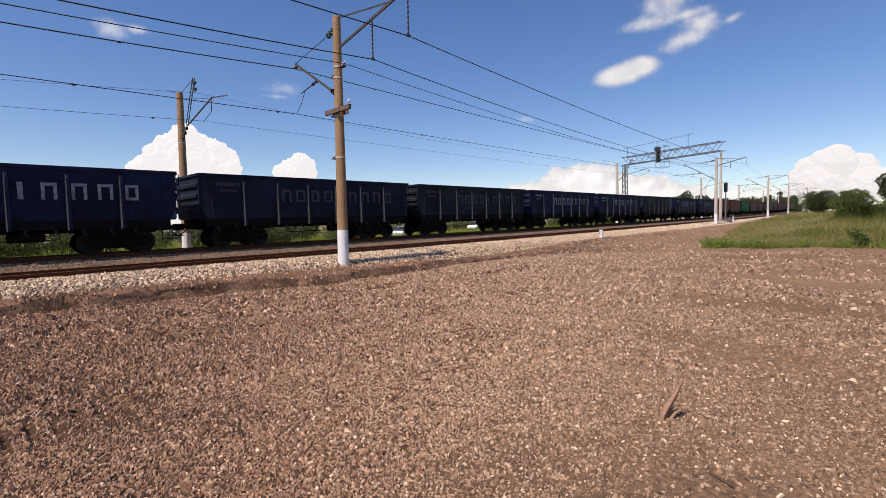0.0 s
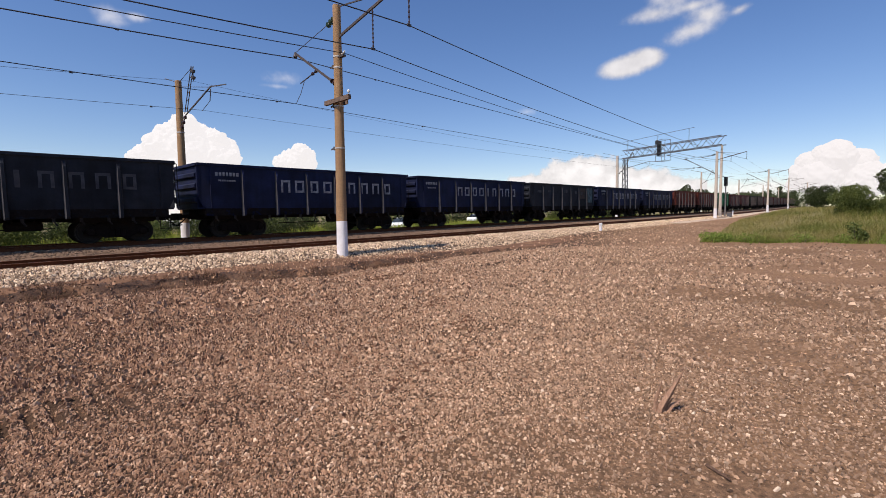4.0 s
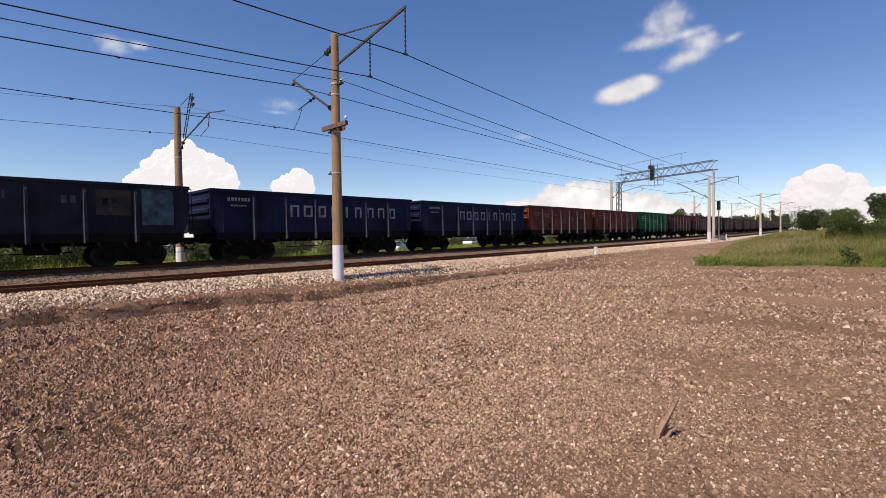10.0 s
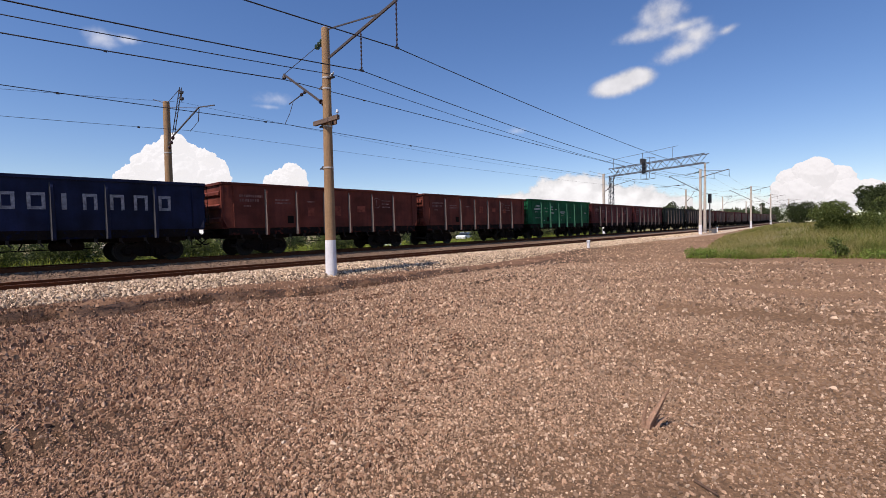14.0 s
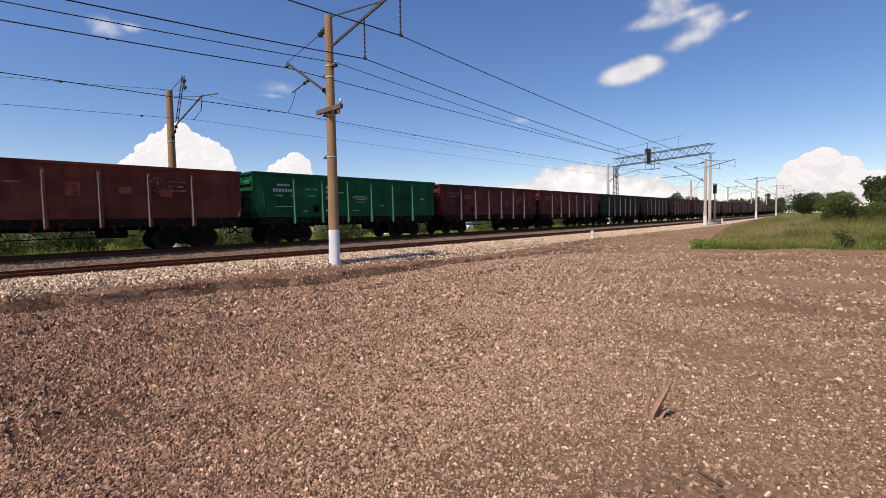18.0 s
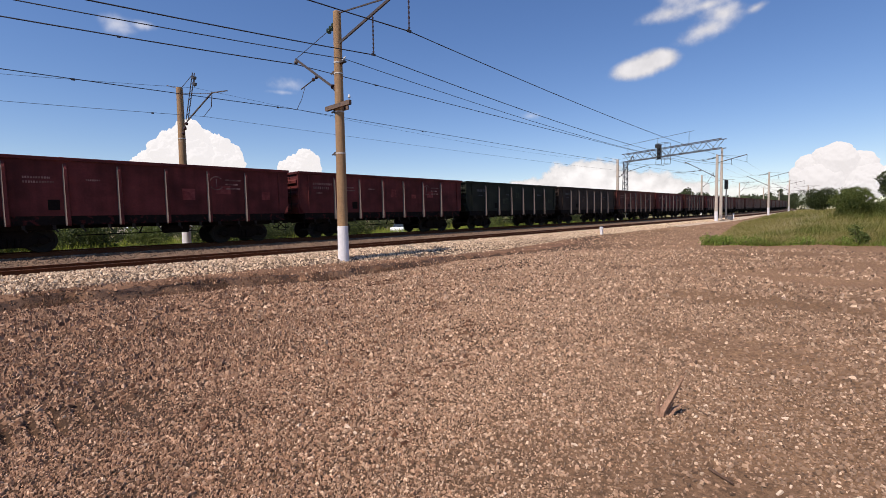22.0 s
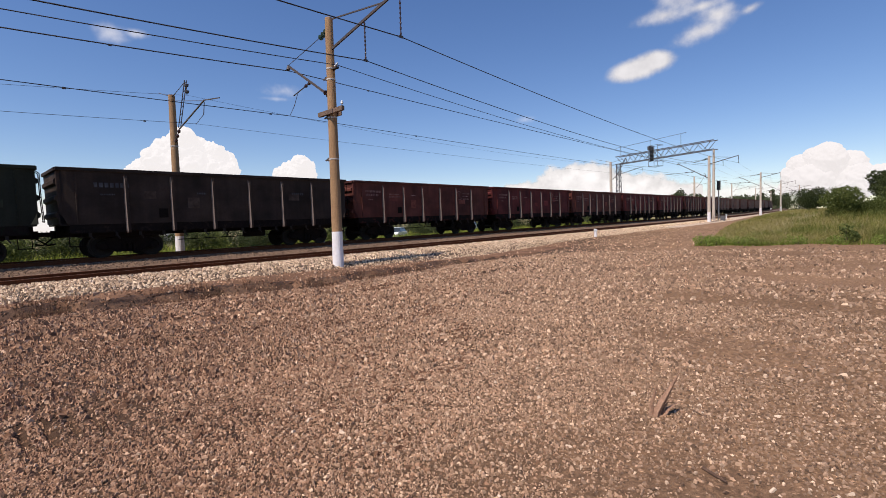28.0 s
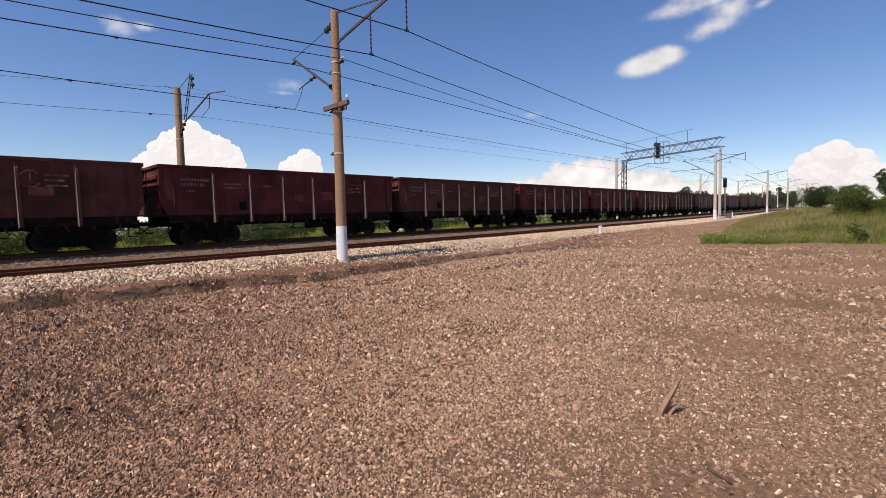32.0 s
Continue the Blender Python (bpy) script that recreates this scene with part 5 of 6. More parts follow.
o = rs.uniform(-1.0, 3.0, n)
keep = (np.abs(np.abs(o) - 0.796) > 0.12)
s, o = s[keep], o[keep]
size = rs.uniform(0.026, 0.045, len(s))
stones("track_stone", np.column_stack([s, NEAR_AXIS + np.array([bend(q) for q in s]) + o, np.array([gz(q) for q in s]) + np.interp(o, [-1.26, 0, 1.3, 1.9, 2.7, 4.1], [0.094, 0.10, 0.12, 0.25, 0.42, 0.44]) + 0.01]), size, 0.7,
       pieces_material("oily_stones", [(0.09, 0.055, 0.034), (0.18, 0.115, 0.072), (0.13, 0.083, 0.052), (0.26, 0.18, 0.12)], 0.9), "brown oily stones between the rails", 3)


# ---------------------------------------------------------------- grass and weeds
def blades(name, xyz, height, width, lean, mat_, label, category, seed):
    """Bent grass blades: a quad and a tip each."""
    r = np.random.RandomState(seed)
    n = len(xyz)
    a = r.uniform(0, math.tau, n)
    d = np.stack([np.cos(a), np.sin(a), np.zeros(n)], 1)
    side_ = np.stack([-np.sin(a), np.cos(a), np.zeros(n)], 1) * width[:, None] / 2
    up = np.zeros((n, 3))
    up[:, 2] = height
    l1, l2 = d * (height * lean * r.uniform(0.1, 0.4, n))[:, None], d * (height * lean * r.uniform(0.6, 1.2, n))[:, None]
    v = np.stack([xyz - side_, xyz + side_, xyz + up * 0.55 + l1 + side_ * 0.7, xyz + up * 0.55 + l1 - side_ * 0.7, xyz + up + l2], 1)
    k = 5 * np.arange(n)[:, None]
    faces = [tuple(q) for q in (np.array([0, 1, 2, 3]) + k).tolist()] + [tuple(q) for q in (np.array([3, 2, 4]) + k).tolist()]
    return raw(name, v.reshape(-1, 3), faces, mat_, None, label, category, "stuff")


GRASS = pieces_material("meadow_grass", [(0.175, 0.18, 0.042), (0.27, 0.245, 0.075), (0.34, 0.285, 0.12), (0.22, 0.21, 0.055), (0.40, 0.32, 0.165)], 0.7, 0.5)
LUSH = pieces_material("lush_grass", [(0.095, 0.12, 0.024), (0.145, 0.175, 0.035), (0.19, 0.215, 0.052), (0.12, 0.135, 0.034), (0.25, 0.235, 0.08)], 0.7, 0.5)
DRY = pieces_material("dry_stalks", [(0.07, 0.032, 0.02), (0.16, 0.085, 0.055), (0.045, 0.02, 0.013), (0.06, 0.048, 0.018)], 0.9, 0.2)
n = 110000
x = 25.5 + 75 * rs.uniform(0, 1, n) ** 2.2
y = rs.uniform(-0.22, 1.0, n) * np.minimum(15.2, 5 + (x - 25) * 0.55 + 3)
y = np.where(y < 0, y * 1.2, y)
edge = np.array([meadow_edge(q) for q in y])
keep = x > edge
x, y, edge = x[keep], y[keep], edge[keep]
clump = np.array([noise.noise(Vector((p * 0.5, q * 0.5, 2))) for p, q in zip(x, y)])
h = (0.16 + 0.34 * rs.uniform(0, 1, len(x)) ** 1.5 + 0.30 * clump) * np.clip(0.4 + (x - edge) / 3.0, 0.4, 1.2) * np.clip(1.25 - y / 9, 0.55, 1.25)
h = np.clip(h, 0.08, 1.0)
z = np.array([gz(q) + mound(q, p) for q, p in zip(x, y)]) - 0.1 * np.clip((y - 2) / 8, 0, 1) - 0.03
lush = np.array([noise.noise(Vector((p * 0.22, q * 0.5, 7))) for p, q in zip(x, y)]) + 0.15 * rs.normal(0, 1, len(x)) - 0.25 * np.clip((y - 3) / 4, -0.6, 1) > 0.08
w = 0.009 + 0.006 * (x - 25) / 20
for pick, mat_, text in ((~lush, GRASS, "tall uncut meadow grass, green and straw-coloured"), (lush, LUSH, "darker patches of lush green meadow grass")):
    blades("tall_grass", np.column_stack([x, y, z])[pick], h[pick] * (1.25 if mat_ is LUSH else 1.0), w[pick] * (1.3 if mat_ is LUSH else 1.0), 0.9, mat_, text, "grass", 11)
n = 9000
x = 24.5 + 6 * rs.uniform(0, 1, n)
y = rs.uniform(-4, 10, n)
edge = np.array([meadow_edge(q) for q in y])
keep = np.abs(x - edge - 0.3) < 0.8 * rs.uniform(0.2, 1, n)
x, y = x[keep], y[keep]
blades("edge_weeds", np.column_stack([x, y, np.array([gz(q) + mound(q, p) for q, p in zip(x, y)]) - 0.08]), rs.uniform(0.08, 0.28, len(x)), np.full(len(x), 0.03), 0.7, pieces_material("low_weeds", [(0.12, 0.19, 0.025), (0.19, 0.27, 0.04), (0.26, 0.32, 0.07)], 0.7, 0.4), "low bright green weeds at the edge of the lot", "weeds", 12)
# dead stalks in the hollow along the track bed
n = 16000
x = -1 + 16 * rs.uniform(0, 1, n) ** 1.4
y = np.array([scarp(q) for q in x]) - 0.35 + 0.45 * rs.normal(0, 1, n)
y = np.where(rs.uniform(0, 1, n) < 0.25, rs.uniform(4.5, 16, n), y)
clump = np.array([noise.noise(Vector((p * 0.9, q * 0.9, 5))) for p, q in zip(x, y)])
keep = clump > 0.02
x, y = x[keep], y[keep]
blades("dry_weeds", np.column_stack([x, y, lot_z(x, y) - 0.02]), rs.uniform(0.05, 0.20, len(x)), np.full(len(x), 0.009), 0.8, DRY, "dead reddish weed stalks in the shallow hollow", "weeds", 13)
# greenery beyond the tracks
n = 32000
x = -5 + 110 * rs.uniform(0, 1, n) ** 1.3
y = 30.0 + 22 * rs.uniform(0, 1, n) ** 1.6
z = np.array([gz(q) for q in x]) - 0.55
y += np.array([bend(q) for q in x])
clump = np.array([noise.noise(Vector((p * 0.25, q * 0.25, 8))) for p, q in zip(x, y)])
blades("verge_grass", np.column_stack([x, y, z]), np.clip(0.6 + 0.5 * rs.uniform(0, 1, n) + 0.5 * clump, 0.3, 1.6), np.full(n, 0.05), 0.5,
       pieces_material("verge_grass", [(0.09, 0.125, 0.018), (0.20, 0.25, 0.035), (0.30, 0.32, 0.06)], 0.7, 0.35), "rank green grass beyond the railway", "grass", 14)


# ---------------------------------------------------------------- bushes and trees
def leaves(blobs, count, leaf, seed):
    """Leaf cards gathered in crowded clumps near the shell of uneven blobs (x, y, z, rx, ry, rz)."""
    r = np.random.RandomState(seed)
    wts = np.array([b[3] * b[5] for b in blobs])
    pick = r.choice(len(blobs), count, p=wts / wts.sum())
    bl = np.array(blobs)[pick]
    u = r.normal(0, 1, (count, 3))
    u /= np.linalg.norm(u, axis=1)[:, None]
    lump = np.array([noise.noise(Vector(q) * 2.3 + Vector((p * 3.1, 0, seed))) for q, p in zip(u, pick)])
    c = bl[:, :3] + u * bl[:, 3:] * ((0.72 + 0.30 * r.uniform(0, 1, count) ** 0.6) * (1 + 0.38 * lump))[:, None]
    a, b = r.normal(0, 1, (count, 3)), r.normal(0, 1, (count, 3))
    a = a / np.linalg.norm(a, axis=1)[:, None]
    b = np.cross(a, b)
    b /= np.linalg.norm(b, axis=1)[:, None]
    sz = leaf * r.uniform(0.6, 1.3, (count, 1))
    v = np.stack([c - a * sz, c - b * sz * 0.5, c + a * sz, c + b * sz * 0.5], 1)
    return v.reshape(-1, 3), (np.array([0, 1, 2, 3]) + 4 * np.arange(count)[:, None]).tolist()


BARK = material("bark", (0.09, 0.07, 0.05), 0.95, vary=0.4, grain=25, second=(0.05, 0.04, 0.03), bump=0.8)
DARK_LEAF = pieces_material("dark_foliage", [(0.028, 0.040, 0.015), (0.043, 0.06, 0.02), (0.062, 0.08, 0.027), (0.036, 0.05, 0.018)], 0.6, 0.25)
MID_LEAF = pieces_material("mid_foliage", [(0.06, 0.085, 0.022), (0.10, 0.13, 0.035), (0.145, 0.17, 0.05)], 0.6, 0.3)
# lightened leaf colours: some distance haze is put into them
FAR_LEAF = pieces_material("distant_foliage", [(0.05, 0.068, 0.034), (0.07, 0.09, 0.042), (0.088, 0.105, 0.052)], 0.8, 0.2)


def plant(name, label, category, m, blobs, count, leaf, mat_, seed, trunk=0.0, group=""):
    ob = thing(name, label, category, m, group)
    bm = B()
    hub = Vector((0, 0, trunk))
    if trunk:
        tube(bm, (0, 0, -0.3), hub, trunk * 0.055 + 0.04, trunk * 0.04 + 0.03, n=8)
    for b in blobs:
        tube(bm, hub if trunk else Vector((b[0] * 0.3, b[1] * 0.3, -0.4)), hub.lerp(Vector(b[:3]), 0.85), 0.02 + 0.02 * trunk, 0.008, n=5)
    part("trunk" if trunk else "stem", bm, BARK, ob)
    v, f = leaves(blobs, count, leaf, seed)
    crown = raw("crown", v, f, mat_, ob)
    return ob


def blob_set(seed, n, r, h, low):
    rnd = random.Random(seed)
    out = []
    for k in range(n):
        a, d = rnd.uniform(0, math.tau), r * rnd.uniform(0.1, 0.65)
        s = rnd.uniform(0.28, 0.5) * r
        out.append((d * math.cos(a), d * math.sin(a), low + (h - low) * rnd.uniform(0.15, 0.8), s, s, s * rnd.uniform(0.7, 1.0)))
    return out


# the thicket at the far side of the meadow
for seed, (x, y, r, h, mat_, cnt) in enumerate(((60, 6.0, 1.3, 2.4, DARK_LEAF, 14000), (45, 2.4, 1.4, 2.3, MID_LEAF, 15000), (44.5, 0.6, 1.1, 1.5, MID_LEAF, 8000),
                                              (49, -0.6, 1.6, 1.7, MID_LEAF, 8000), (50, -1.4, 2.0, 2.6, MID_LEAF, 6000), (86, 9.2, 2.3, 3.2, DARK_LEAF, 6000), (100, 12.2, 2.4, 3.4, DARK_LEAF, 5000))):
    plant("bush", "dense rounded green bush behind the tall grass", "bush", pose(x, y, gz(x) + mound(x, y) - 0.25, 0, 0, 40 * seed), blob_set(30 + seed, 17, r * 1.2, h, 0.1), cnt, 0.06, mat_, 50 + seed, group="thicket beyond the meadow")
plant("tree", "dark leafy tree rising over the thicket", "tree", pose(76.0, -0.4, gz(74) - 0.1), blob_set(61, 14, 2.9, 5.6, 2.2), 15000, 0.12, DARK_LEAF, 71, 1.8)
plant("weed_clump", "broad-leaved weed at the edge of the grass", "weed", pose(27.2, 1.35, gz(27)), blob_set(62, 6, 0.55, 0.9, 0.1), 420, 0.07, MID_LEAF, 72)

LOW_LEAF = pieces_material("low_weed_leaf", [(0.11, 0.17, 0.03), (0.17, 0.24, 0.045), (0.23, 0.29, 0.07)], 0.6, 0.35)
herb = plant("weed_clump", "low bright green weed at the edge of the lot", "weed", pose(26.9, 7.1, gz(27)), blob_set(65, 7, 0.7, 0.24, 0.0), 520, 0.04, LOW_LEAF, 75, group="weeds along the meadow's edge")
rnd = random.Random(12)
for y in (6.8, 6.5, 6.1, 5.2, 3.3, 1.9, 0.1):
    x = meadow_edge(y) + rnd.uniform(0.1, 0.7)
    copy_thing(herb, pose(x, y + rnd.uniform(-0.2, 0.2), gz(x) - 0.03, 0, 0, rnd.uniform(0, 360)))

# wild shrubs beyond the railway, seen under and between the wagons
shrub = plant("shrub", "wild green shrub beyond the railway", "shrub", pose(2.0, 34.5, -0.5), blob_set(63, 11, 1.6, 2.3, 0.1), 3200, 0.075, MID_LEAF, 73, group="shrubs beyond the railway")
dark_shrub = plant("shrub", "dusky green shrub beyond the railway", "shrub", pose(5.0, 36.5, -0.5), blob_set(64, 11, 1.7, 2.5, 0.1), 3200, 0.075, DARK_LEAF, 74, group="shrubs beyond the railway")
rnd = random.Random(5)
for k in range(60):
    s = -3 + 100 * (k / 60) ** 1.4 + rnd.uniform(-1, 1)
    src = shrub if rnd.random() < 0.6 else dark_shrub
    y = 34.0 + bend(s) + rnd.uniform(0, 9)
    if abs(s - 0.867 * y) > 2.3 and abs(s - 1.19 * y) > 2.0:
        copy_thing(src, pose(s, y, gz(s) - 0.6, 0, 0, rnd.uniform(0, 360)))

# a hedge closes the view under the wagons
for k in range(34):
    s = 2.4 * k + rnd.uniform(-0.5, 0.5)
    copy_thing(dark_shrub if k % 3 else shrub, pose(s, 57.5 + bend(s) + rnd.uniform(0, 3), gz(s) - 0.75, 0, 0, rnd.uniform(0, 360)))

# distant wood behind the line
blobs, rnd = [], random.Random(9)
for k in range(300):
    u = rnd.random()
    x, y = 190 + 460 * u, 85 + rnd.uniform(0, 25)
    h = (0.033 * math.hypot(x, y) - 1.6) * rnd.uniform(0.72, 1.08)
    blobs.append((x, y, gz(x) + h * 0.45, rnd.uniform(3, 6), rnd.uniform(4, 7), h * 0.5))
v, f = leaves(blobs, 34000, 0.95, 81)
raw("distant_wood", v, f, FAR_LEAF, None, "long dark line of distant woodland", "woodland", "stuff")
for k, (x, y, h, wide, low) in enumerate(((205, 62, 10.6, 0.32, 0.2), (204, 66, 9.0, 0.4, 0.1), (208, 59.5, 8.8, 0.42, 0.1), (211, 77, 8.4, 0.5, 0.1), (210, 80.5, 8.2, 0.5, 0.1), (270, 74, 9.5, 0.4, 0.1), (360, 98, 15.5, 0.28, 0.3), (372, 99, 13.0, 0.3, 0.3),
                                         (325, 56, 12.2, 0.2, 0.25), (326, 50, 13.0, 0.17, 0.3), (327, 43.5, 10.4, 0.3, 0.1), (318, 66, 9.4, 0.5, 0.05), (322, 60, 9.2, 0.5, 0.05), (330, 47, 9.0, 0.5, 0.05), (420, 62, 12.0, 0.3, 0.3), (440, 66, 11.0, 0.3, 0.3), (520, 70, 15.0, 0.3, 0.3))):
    plant("tree", "distant dark tree above the railway", "tree", pose(x, y, gz(x), 0, 0, 50 * k), blob_set(90 + k, 9, h * wide, h, h * low), 1500, h * 0.032, FAR_LEAF, 100 + k, h * 0.3, "distant trees")


# ---------------------------------------------------------------- things beyond the railway
CAR_WHITE = material("white_car_paint", (0.72, 0.76, 0.74), 0.3, vary=0.05, bump=0.0)
CAR_GLASS = material("dark_car_glass", (0.03, 0.04, 0.045), 0.08, vary=0.05, bump=0.0)
RUBBER = material("tyre_rubber", (0.02, 0.02, 0.02), 0.9, vary=0.2)


def car(m, label):
    ob = thing("car", label, "car", m, "cars parked beyond the railway")
    bm = B()
    lower = [(-2.1, 0.35), (-2.15, 0.7), (-1.95, 0.9), (-1.2, 0.95), (1.9, 0.98), (2.1, 0.85), (2.12, 0.4)]
    a = [bm.verts.new((x, -0.82, z)) for x, z in lower]
    b = [bm.verts.new((x, 0.82, z)) for x, z in lower]
    bm.faces.new(a)
    bm.faces.new(b[::-1])
    for k in range(7):
        bm.faces.new((a[k], a[(k + 1) % 7], b[(k + 1) % 7], b[k]))
    part("body", bm, CAR_WHITE, ob, bevel=0.04)
    bm = B()
    roof = [(-1.25, 0.94, 0.78), (-0.55, 1.45, 0.62), (1.2, 1.48, 0.62), (1.75, 0.97, 0.76)]
    a = [bm.verts.new((x, -w, z)) for x, z, w in roof]
    b = [bm.verts.new((x, w, z)) for x, z, w in roof]
    bm.faces.new(a)
    bm.faces.new(b[::-1])
    for k in range(4):
        bm.faces.new((a[k], a[(k + 1) % 4], b[(k + 1) % 4], b[k]))
    cabin = part("cabin", bm, CAR_GLASS, ob, bevel=0.03)
    part("roof", box(B(), -0.5, 1.15, -0.62, 0.62, 1.46, 1.51), CAR_WHITE, ob, bevel=0.02)
    for x in (-1.35, 1.35):
        for y in (-0.8, 0.8):
            w = part("wheel", turned(B(), (x, y - 0.1, 0.31), (0, 1, 0), [(0, 0.24), (0.02, 0.31), (0.18, 0.31), (0.2, 0.24)], 16), RUBBER, ob)
            part("rim", turned(B(), (x, y - 0.115, 0.31), (0, 1, 0), [(0, 0.18), (0.23, 0.18)], 12), GALVANISED, w)
    return ob


first_car = car(pose(38.6, 44.5, gz(38.6) - 0.5, 0, 0, 32), "white car parked in the grass beyond the railway")
copy_thing(first_car, pose(63.0, 53.0, gz(63) - 0.35, 0, 0, 20))
ROOF = material("pale_sheet_roof", (0.62, 0.62, 0.60), 0.6, vary=0.12, grain=6, second=(0.5, 0.5, 0.5))
SHED = material("limewashed_block", (0.52, 0.48, 0.42), 0.9, vary=0.15, second=(0.40, 0.36, 0.30))
shed = thing("shed", "long low pale shed with a sheet roof", "shed", pose(30.0, 110.0, gz(30) - 1.2, 0, 0, 8))
for y in (-2.5, 2.5):
    part("wall", box(B(), -7, 7, y - 0.12, y + 0.12, 0, 2.0), SHED, shed)
for x in (-6.9, 6.9):
    part("gable", box(B(), x - 0.1, x + 0.1, -2.37, 2.37, 0, 2.0), SHED, shed)
bm = B()
strip(bm, [[(x, y, z) for y, z in ((-2.9, 1.9), (0, 2.5), (2.9, 1.9))] for x in (-7.4, 7.4)])
strip(bm, [[(x, y, z) for y, z in ((-2.9, 1.82), (0, 2.42), (2.9, 1.82))] for x in (-7.4, 7.4)])
part("roof", bm, ROOF, shed)
for x in (-4, 0, 4):
    part("door", box(B(), x - 0.5, x + 0.5, -2.66, -2.625, 0, 1.8), STEEL, shed)


# ---------------------------------------------------------------- clouds
def cloud_white(name, glow, shade):
    m = bpy.data.materials.new(name)
    m.use_nodes = True
    n, l = m.node_tree.nodes, m.node_tree.links
    b = n["Principled BSDF"]
    b.inputs["Base Color"].default_value = (0.065, 0.067, 0.067, 1)
    b.inputs["Roughness"].default_value = 1.0
    b.inputs["Specular IOR Level"].default_value = 0.0
    b.inputs["Emission Color"].default_value = (*shade, 1)
    b.inputs["Emission Strength"].default_value = glow
    return m


CUMULUS = cloud_white("cumulus", 0.75, (0.935, 0.985, 0.995))
HAZY = cloud_white("hazy_cumulus", 0.70, (0.945, 0.98, 0.985))


def at_sky(az, el, d=3000.0):
    """A place in the sky: azimuth from +x towards +y and height, in degrees."""
    a, e = radians(az), radians(el)
    return Vector((math.cos(e) * math.cos(a), math.cos(e) * math.sin(a), math.sin(e))) * d


def heap(label, puffs, seed, rough=1.0, white=None):
    """A cumulus: knobbly puffs (azimuth, height, radius in degrees) grown into one another."""
    bm = B()
    mid = at_sky(puffs[0][0], puffs[0][1])
    for k, (az, el, r) in enumerate(puffs):
        c = at_sky(az, el, 3000 + 25 * (k % 3)) - mid
        size = 3000 * math.tan(radians(r))
        got = bmesh.ops.create_icosphere(bm, subdivisions=5, radius=1.0)
        for v in got["verts"]:
            p = v.co.copy()
            q = p * 1.6 + Vector((k * 5.0, seed, 0))
            f = 1 + rough * (0.26 * (0.5 - abs(noise.noise(q))) * 1.6 + 0.16 * (0.5 - abs(noise.noise(q * 2.3))) * 1.6 + 0.06 * (0.5 - abs(noise.noise(q * 5.1))) * 1.6)
            v.co = c + p * size * f * 0.85
    me = mesh_of("cloud", bm, white or CUMULUS, smooth=True)
    ob = new("cloud", me)
    ob.location = mid
    tagged(ob, label, "cloud", "clouds in the sky")
    return ob, mid


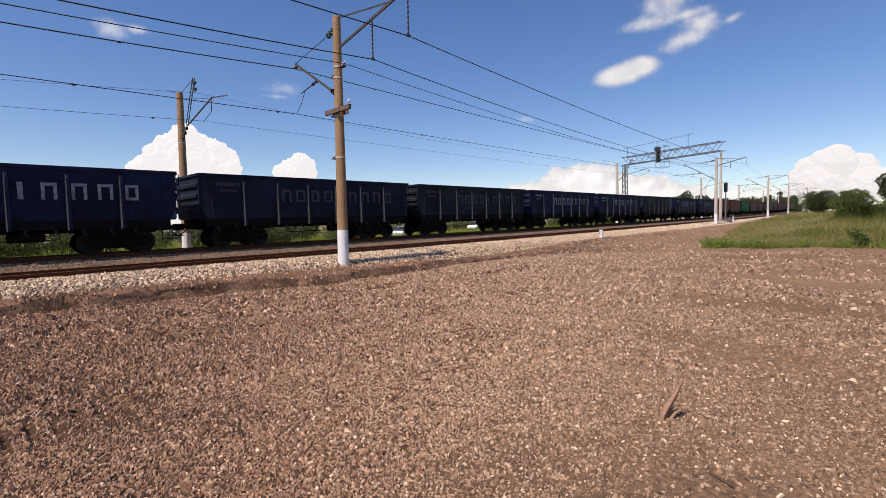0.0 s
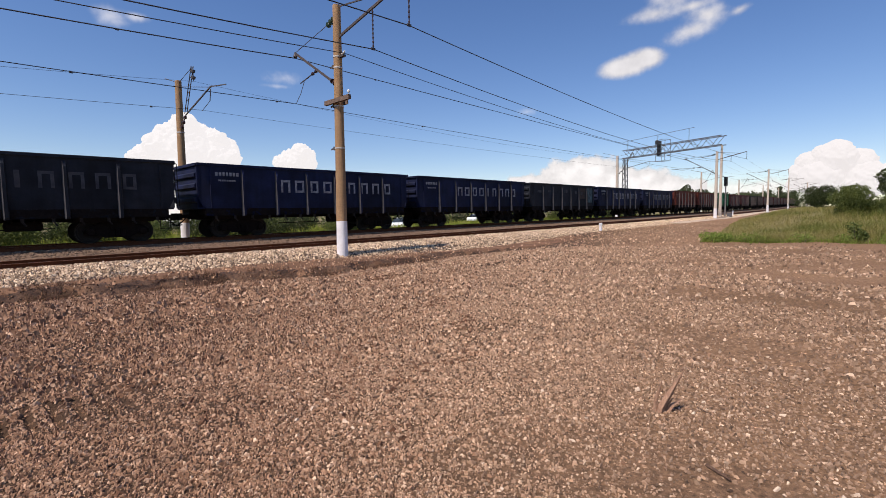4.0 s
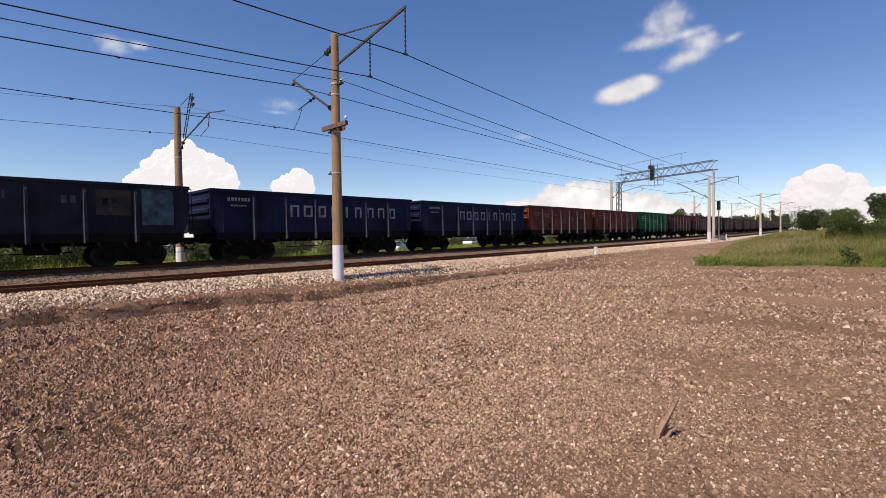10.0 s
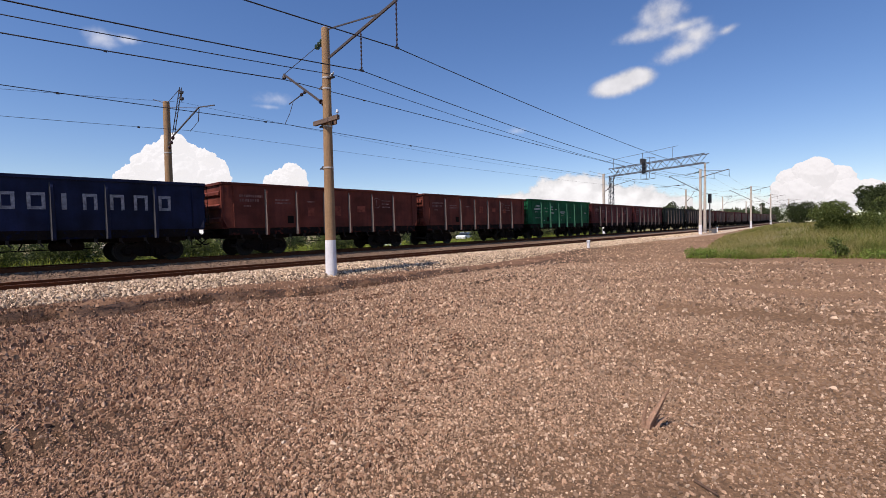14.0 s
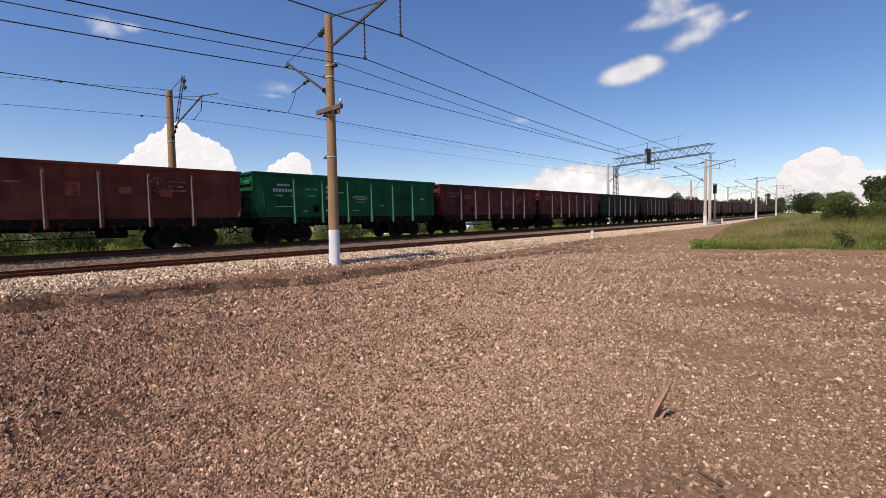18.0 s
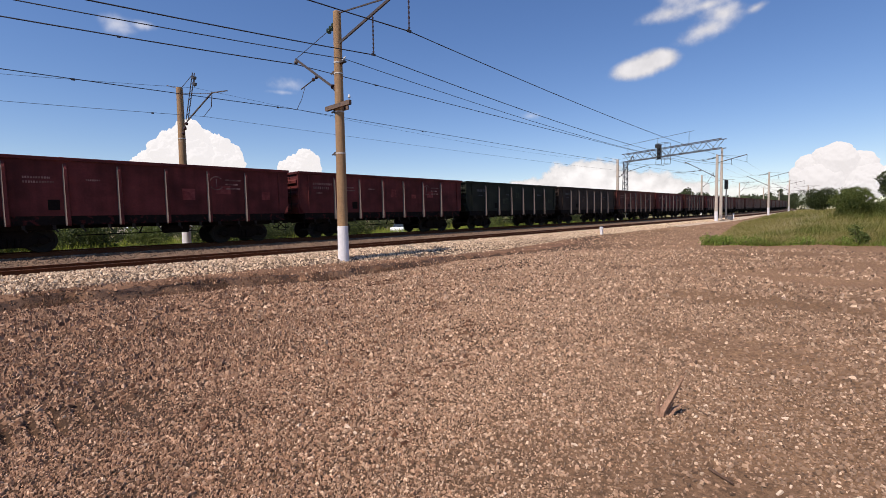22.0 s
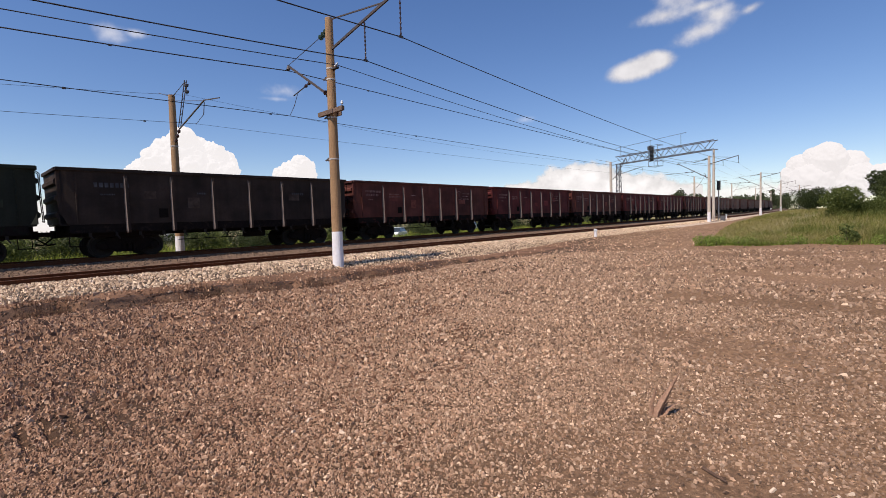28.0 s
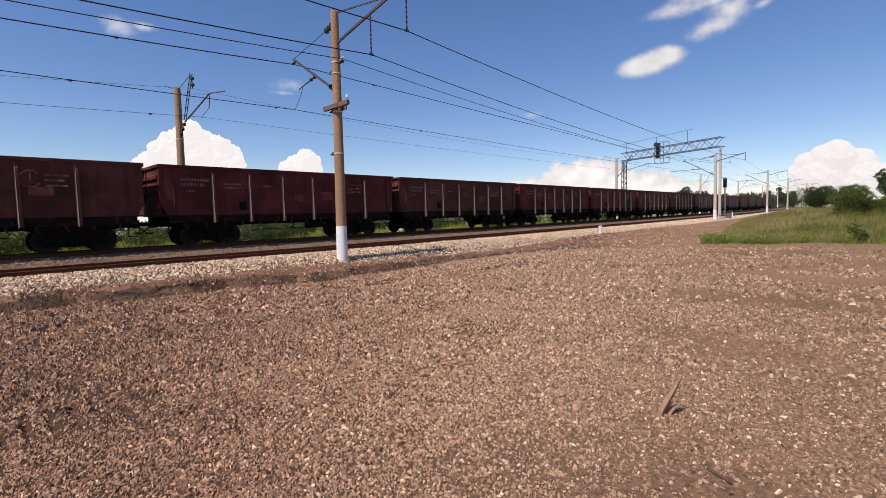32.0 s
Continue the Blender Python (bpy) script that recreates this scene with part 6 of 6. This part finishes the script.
def wisp(label, az, el, wide, high, blobs, soft, gain, seed, grey=1.0, amp=0.5, nscale=2.4):
    """A soft cloud: a distant sheet whose cover thins out by noise round its blobs (x, y, rx, ry in half sizes, and a turn)."""
    m = bpy.data.materials.new("soft_cloud")
    m.use_nodes = True
    n, l = m.node_tree.nodes, m.node_tree.links
    tc = n.new("ShaderNodeTexCoord")
    acc = None

    def math_node(op, a, b=None, c=None):
        x = n.new("ShaderNodeMath")
        x.operation = op
        for i, v in enumerate((a, b, c)):
            if v is None:
                continue
            if isinstance(v, (int, float)):
                x.inputs[i].default_value = v
            else:
                l.new(v, x.inputs[i])
        return x.outputs[0]

    for bx, by, rx, ry, *turn in blobs:
        mp = n.new("ShaderNodeMapping")
        mp.vector_type = "TEXTURE"
        mp.inputs["Location"].default_value, mp.inputs["Scale"].default_value = (bx, by, 0), (rx, ry, 1)
        mp.inputs["Rotation"].default_value = (0, 0, radians(turn[0]) if turn else 0)
        l.new(tc.outputs["Object"], mp.inputs["Vector"])
        ln = n.new("ShaderNodeVectorMath")
        ln.operation = "LENGTH"
        l.new(mp.outputs[0], ln.inputs[0])
        d = math_node("SUBTRACT", 1.0, ln.outputs["Value"])
        acc = d if acc is None else math_node("SMOOTH_MAX", acc, d, 0.35)
    ns = n.new("ShaderNodeTexNoise")
    ns.inputs["Scale"].default_value, ns.inputs["Detail"].default_value, ns.inputs["Roughness"].default_value = nscale, 7, 0.54
    mp = n.new("ShaderNodeMapping")
    mp.inputs["Location"].default_value, mp.inputs["Scale"].default_value = (seed * 3.7, seed, 0), (wide / high, 1, 1)
    l.new(tc.outputs["Object"], mp.inputs["Vector"])
    l.new(mp.outputs[0], ns.inputs["Vector"])
    cover = math_node("ADD", acc, math_node("MULTIPLY", math_node("SUBTRACT", ns.outputs["Fac"], 0.5), amp * 2))
    mr = n.new("ShaderNodeMapRange")
    mr.interpolation_type = "SMOOTHSTEP"
    mr.inputs[1].default_value, mr.inputs[2].default_value, mr.inputs[4].default_value = 0.0, soft, gain
    l.new(cover, mr.inputs[0])
    em = n.new("ShaderNodeEmission")
    shade = n.new("ShaderNodeMapRange")
    shade.inputs[1].default_value, shade.inputs[2].default_value, shade.inputs[3].default_value, shade.inputs[4].default_value = 0.0, 0.6, 0.72 * grey, 0.95 * grey
    l.new(cover, shade.inputs[0])
    tone = math_node("MULTIPLY", shade.outputs[0], math_node("ADD", 0.72, math_node("MULTIPLY", ns.outputs["Fac"], 0.5)))
    em.inputs["Color"].default_value = (0.93, 0.98, 0.98, 1)
    l.new(tone, em.inputs["Strength"])
    tr = n.new("ShaderNodeBsdfTransparent")
    mx = n.new("ShaderNodeMixShader")
    l.new(mr.outputs[0], mx.inputs[0])
    l.new(tr.outputs[0], mx.inputs[1])
    l.new(em.outputs[0], mx.inputs[2])
    l.new(mx.outputs[0], n["Material Output"].inputs["Surface"])
    c = at_sky(az, el, 3200)
    bm = B()
    strip(bm, [[(-1, -1, 0), (-1, 1, 0)], [(1, -1, 0), (1, 1, 0)]])
    ob = new("cloud", mesh_of("cloud", bm, m))
    w, h = 3200 * math.tan(radians(wide)), 3200 * math.tan(radians(high))
    face = look(c, (0, 0, 1.65))
    ob.matrix_basis = face @ Matrix.Diagonal((w, h, 1, 1))
    ob.visible_shadow = False
    return tagged(ob, label, "cloud", "clouds in the sky")


drifting = []
ob, mid = heap("tall bright white cumulus cloud", [(72.1, 9.4, 1.35), (73.5, 8.3, 1.4), (70.7, 8.5, 1.3), (74.7, 7.5, 1.15), (69.3, 8.3, 1.15), (68.2, 7.4, 1.15), (72.0, 7.0, 2.1), (70.2, 6.6, 1.9), (75.8, 6.5, 0.95), (67.7, 6.4, 1.0), (76.7, 6.1, 0.7), (74.0, 6.3, 1.6), (68.8, 6.2, 1.4)], 3, 1.2)
drifting.append((ob, 72.1, 9.4, -0.55, 0.0, 3000, False))
ob, mid = heap("small white cumulus cloud", [(60.4, 7.3, 1.0), (61.6, 6.8, 0.85), (59.6, 7.0, 0.8), (62.6, 6.2, 0.75), (61.0, 6.0, 1.3), (59.5, 6.1, 0.85)], 8, 1.2)
drifting.append((ob, 60.4, 7.3, -0.75, 0.0, 3000, False))
ob, mid = heap("big billowing white cloud over the meadow", [(4.6, 5.0, 1.65), (6.6, 4.6, 1.15), (2.9, 4.4, 1.35), (0.8, 2.9, 1.4), (7.2, 3.8, 1.0), (-1.2, 2.2, 1.3), (5.6, 3.2, 1.9), (2.6, 2.9, 1.8), (7.6, 2.6, 0.8), (5.6, 5.4, 0.9)], 15, 0.6, HAZY)
drifting.append((ob, 4.6, 5.0, 0.0, 0.0, 3000, False))
for args, shift in (
    (("broad pale cloud bank low over the railway", 27.0, 3.6, 12.0, 3.6, [(0.04, 0.08, 0.48, 0.85), (-0.34, -0.15, 0.52, 0.66), (0.48, -0.28, 0.52, 0.66), (-0.70, -0.35, 0.42, 0.5), (0.85, -0.5, 0.45, 0.5)], 0.22, 0.97, 1, 0.92, 0.40, 2.4), (-0.3, 0.0)),
    (("small fleecy white cloud with frayed edges", 22.4, 16.0, 6.5, 3.8, [(0.06, -0.03, 0.62, 0.36, -24), (-0.20, 0.10, 0.36, 0.34)], 0.55, 0.9, 3, 0.80, 0.30, 1.8), (-2.5, 0.2)),
    (("ragged fleecy cloud torn by the wind", 17.3, 19.3, 8.0, 5.5, [(-0.10, -0.15, 0.46, 0.22, -26), (-0.24, 0.06, 0.34, 0.26), (-0.08, 0.24, 0.40, 0.14, -8), (0.33, 0.22, 0.40, 0.20), (0.14, 0.48, 0.36, 0.46), (-0.57, 0.05, 0.16, 0.10, -35)], 1.2, 0.86, 4, 0.76, 0.6, 2.8), (-2.6, 0.3)),
    (("pale bank of cloud along the horizon", 13.0, 2.2, 8.0, 2.6, [(0.0, -0.2, 0.9, 0.8), (-0.4, 0.0, 0.5, 0.6)], 0.8, 0.75, 11, 0.88, 0.4, 2.0), (-0.3, 0.0)),
    (("pale bank of cloud along the horizon", 74.0, 1.6, 24.0, 3.6, [(0.0, -0.2, 1.0, 0.9), (-0.5, 0.0, 0.5, 0.7), (0.5, 0.0, 0.5, 0.6)], 0.5, 0.9, 9, 0.88, 0.3, 2.0), (-0.3, 0.0)),
    (("thin white wisp of cloud", 77.4, 19.0, 3.6, 2.4, [(0.15, 0.0, 0.5, 0.5), (-0.4, 0.1, 0.4, 0.25)], 1.1, 0.5, 5, 0.95, 0.4, 1.8), (-0.8, 0.0)),
    (("thin white wisp of cloud", 61.9, 15.2, 3.4, 1.7, [(0.0, 0.0, 0.8, 0.5), (0.2, -0.5, 0.6, 0.2)], 1.3, 0.30, 6, 0.95, 0.6, 1.6), (-0.8, 0.0)),
    (("thin white wisp of cloud", 33.9, 11.9, 2.4, 1.4, [(0.0, 0.0, 0.6, 0.4)], 1.2, 0.28, 7, 0.95, 0.4, 2.0), (-0.8, 0.0)),
):
    ob = wisp(*args)
    drifting.append((ob, args[1], args[2], shift[0], shift[1], 3200, True))


# ---------------------------------------------------------------- moving things
def motions():
    for ob, az, el, d_az, d_el, far, facing in drifting:
        rows = []
        for t in (0, 16, 32):
            c = at_sky(az + d_az * (t - 6) / 32, el + d_el * (t - 6) / 32, far)
            rows.append((t, look(c, (0, 0, 1.65)) if facing else pose(*c)))
        walk(ob, rows)
    for n, w, sets in train:
        rows = [(t, on_track(train_at(t) + PITCH * n + 6.66, FAR_AXIS, FAR_RAIL)) for t in range(0, 33)]
        walk(w, rows)
        if n <= 14:
            for ob, dx in sets:
                walk(ob, [(k / 10, pose(dx, 0, WHEEL_R) @ Matrix.Rotation((train_at(k / 10) - 49.92) / WHEEL_R, 4, "Y")) for k in range(0, 321)])


motions()
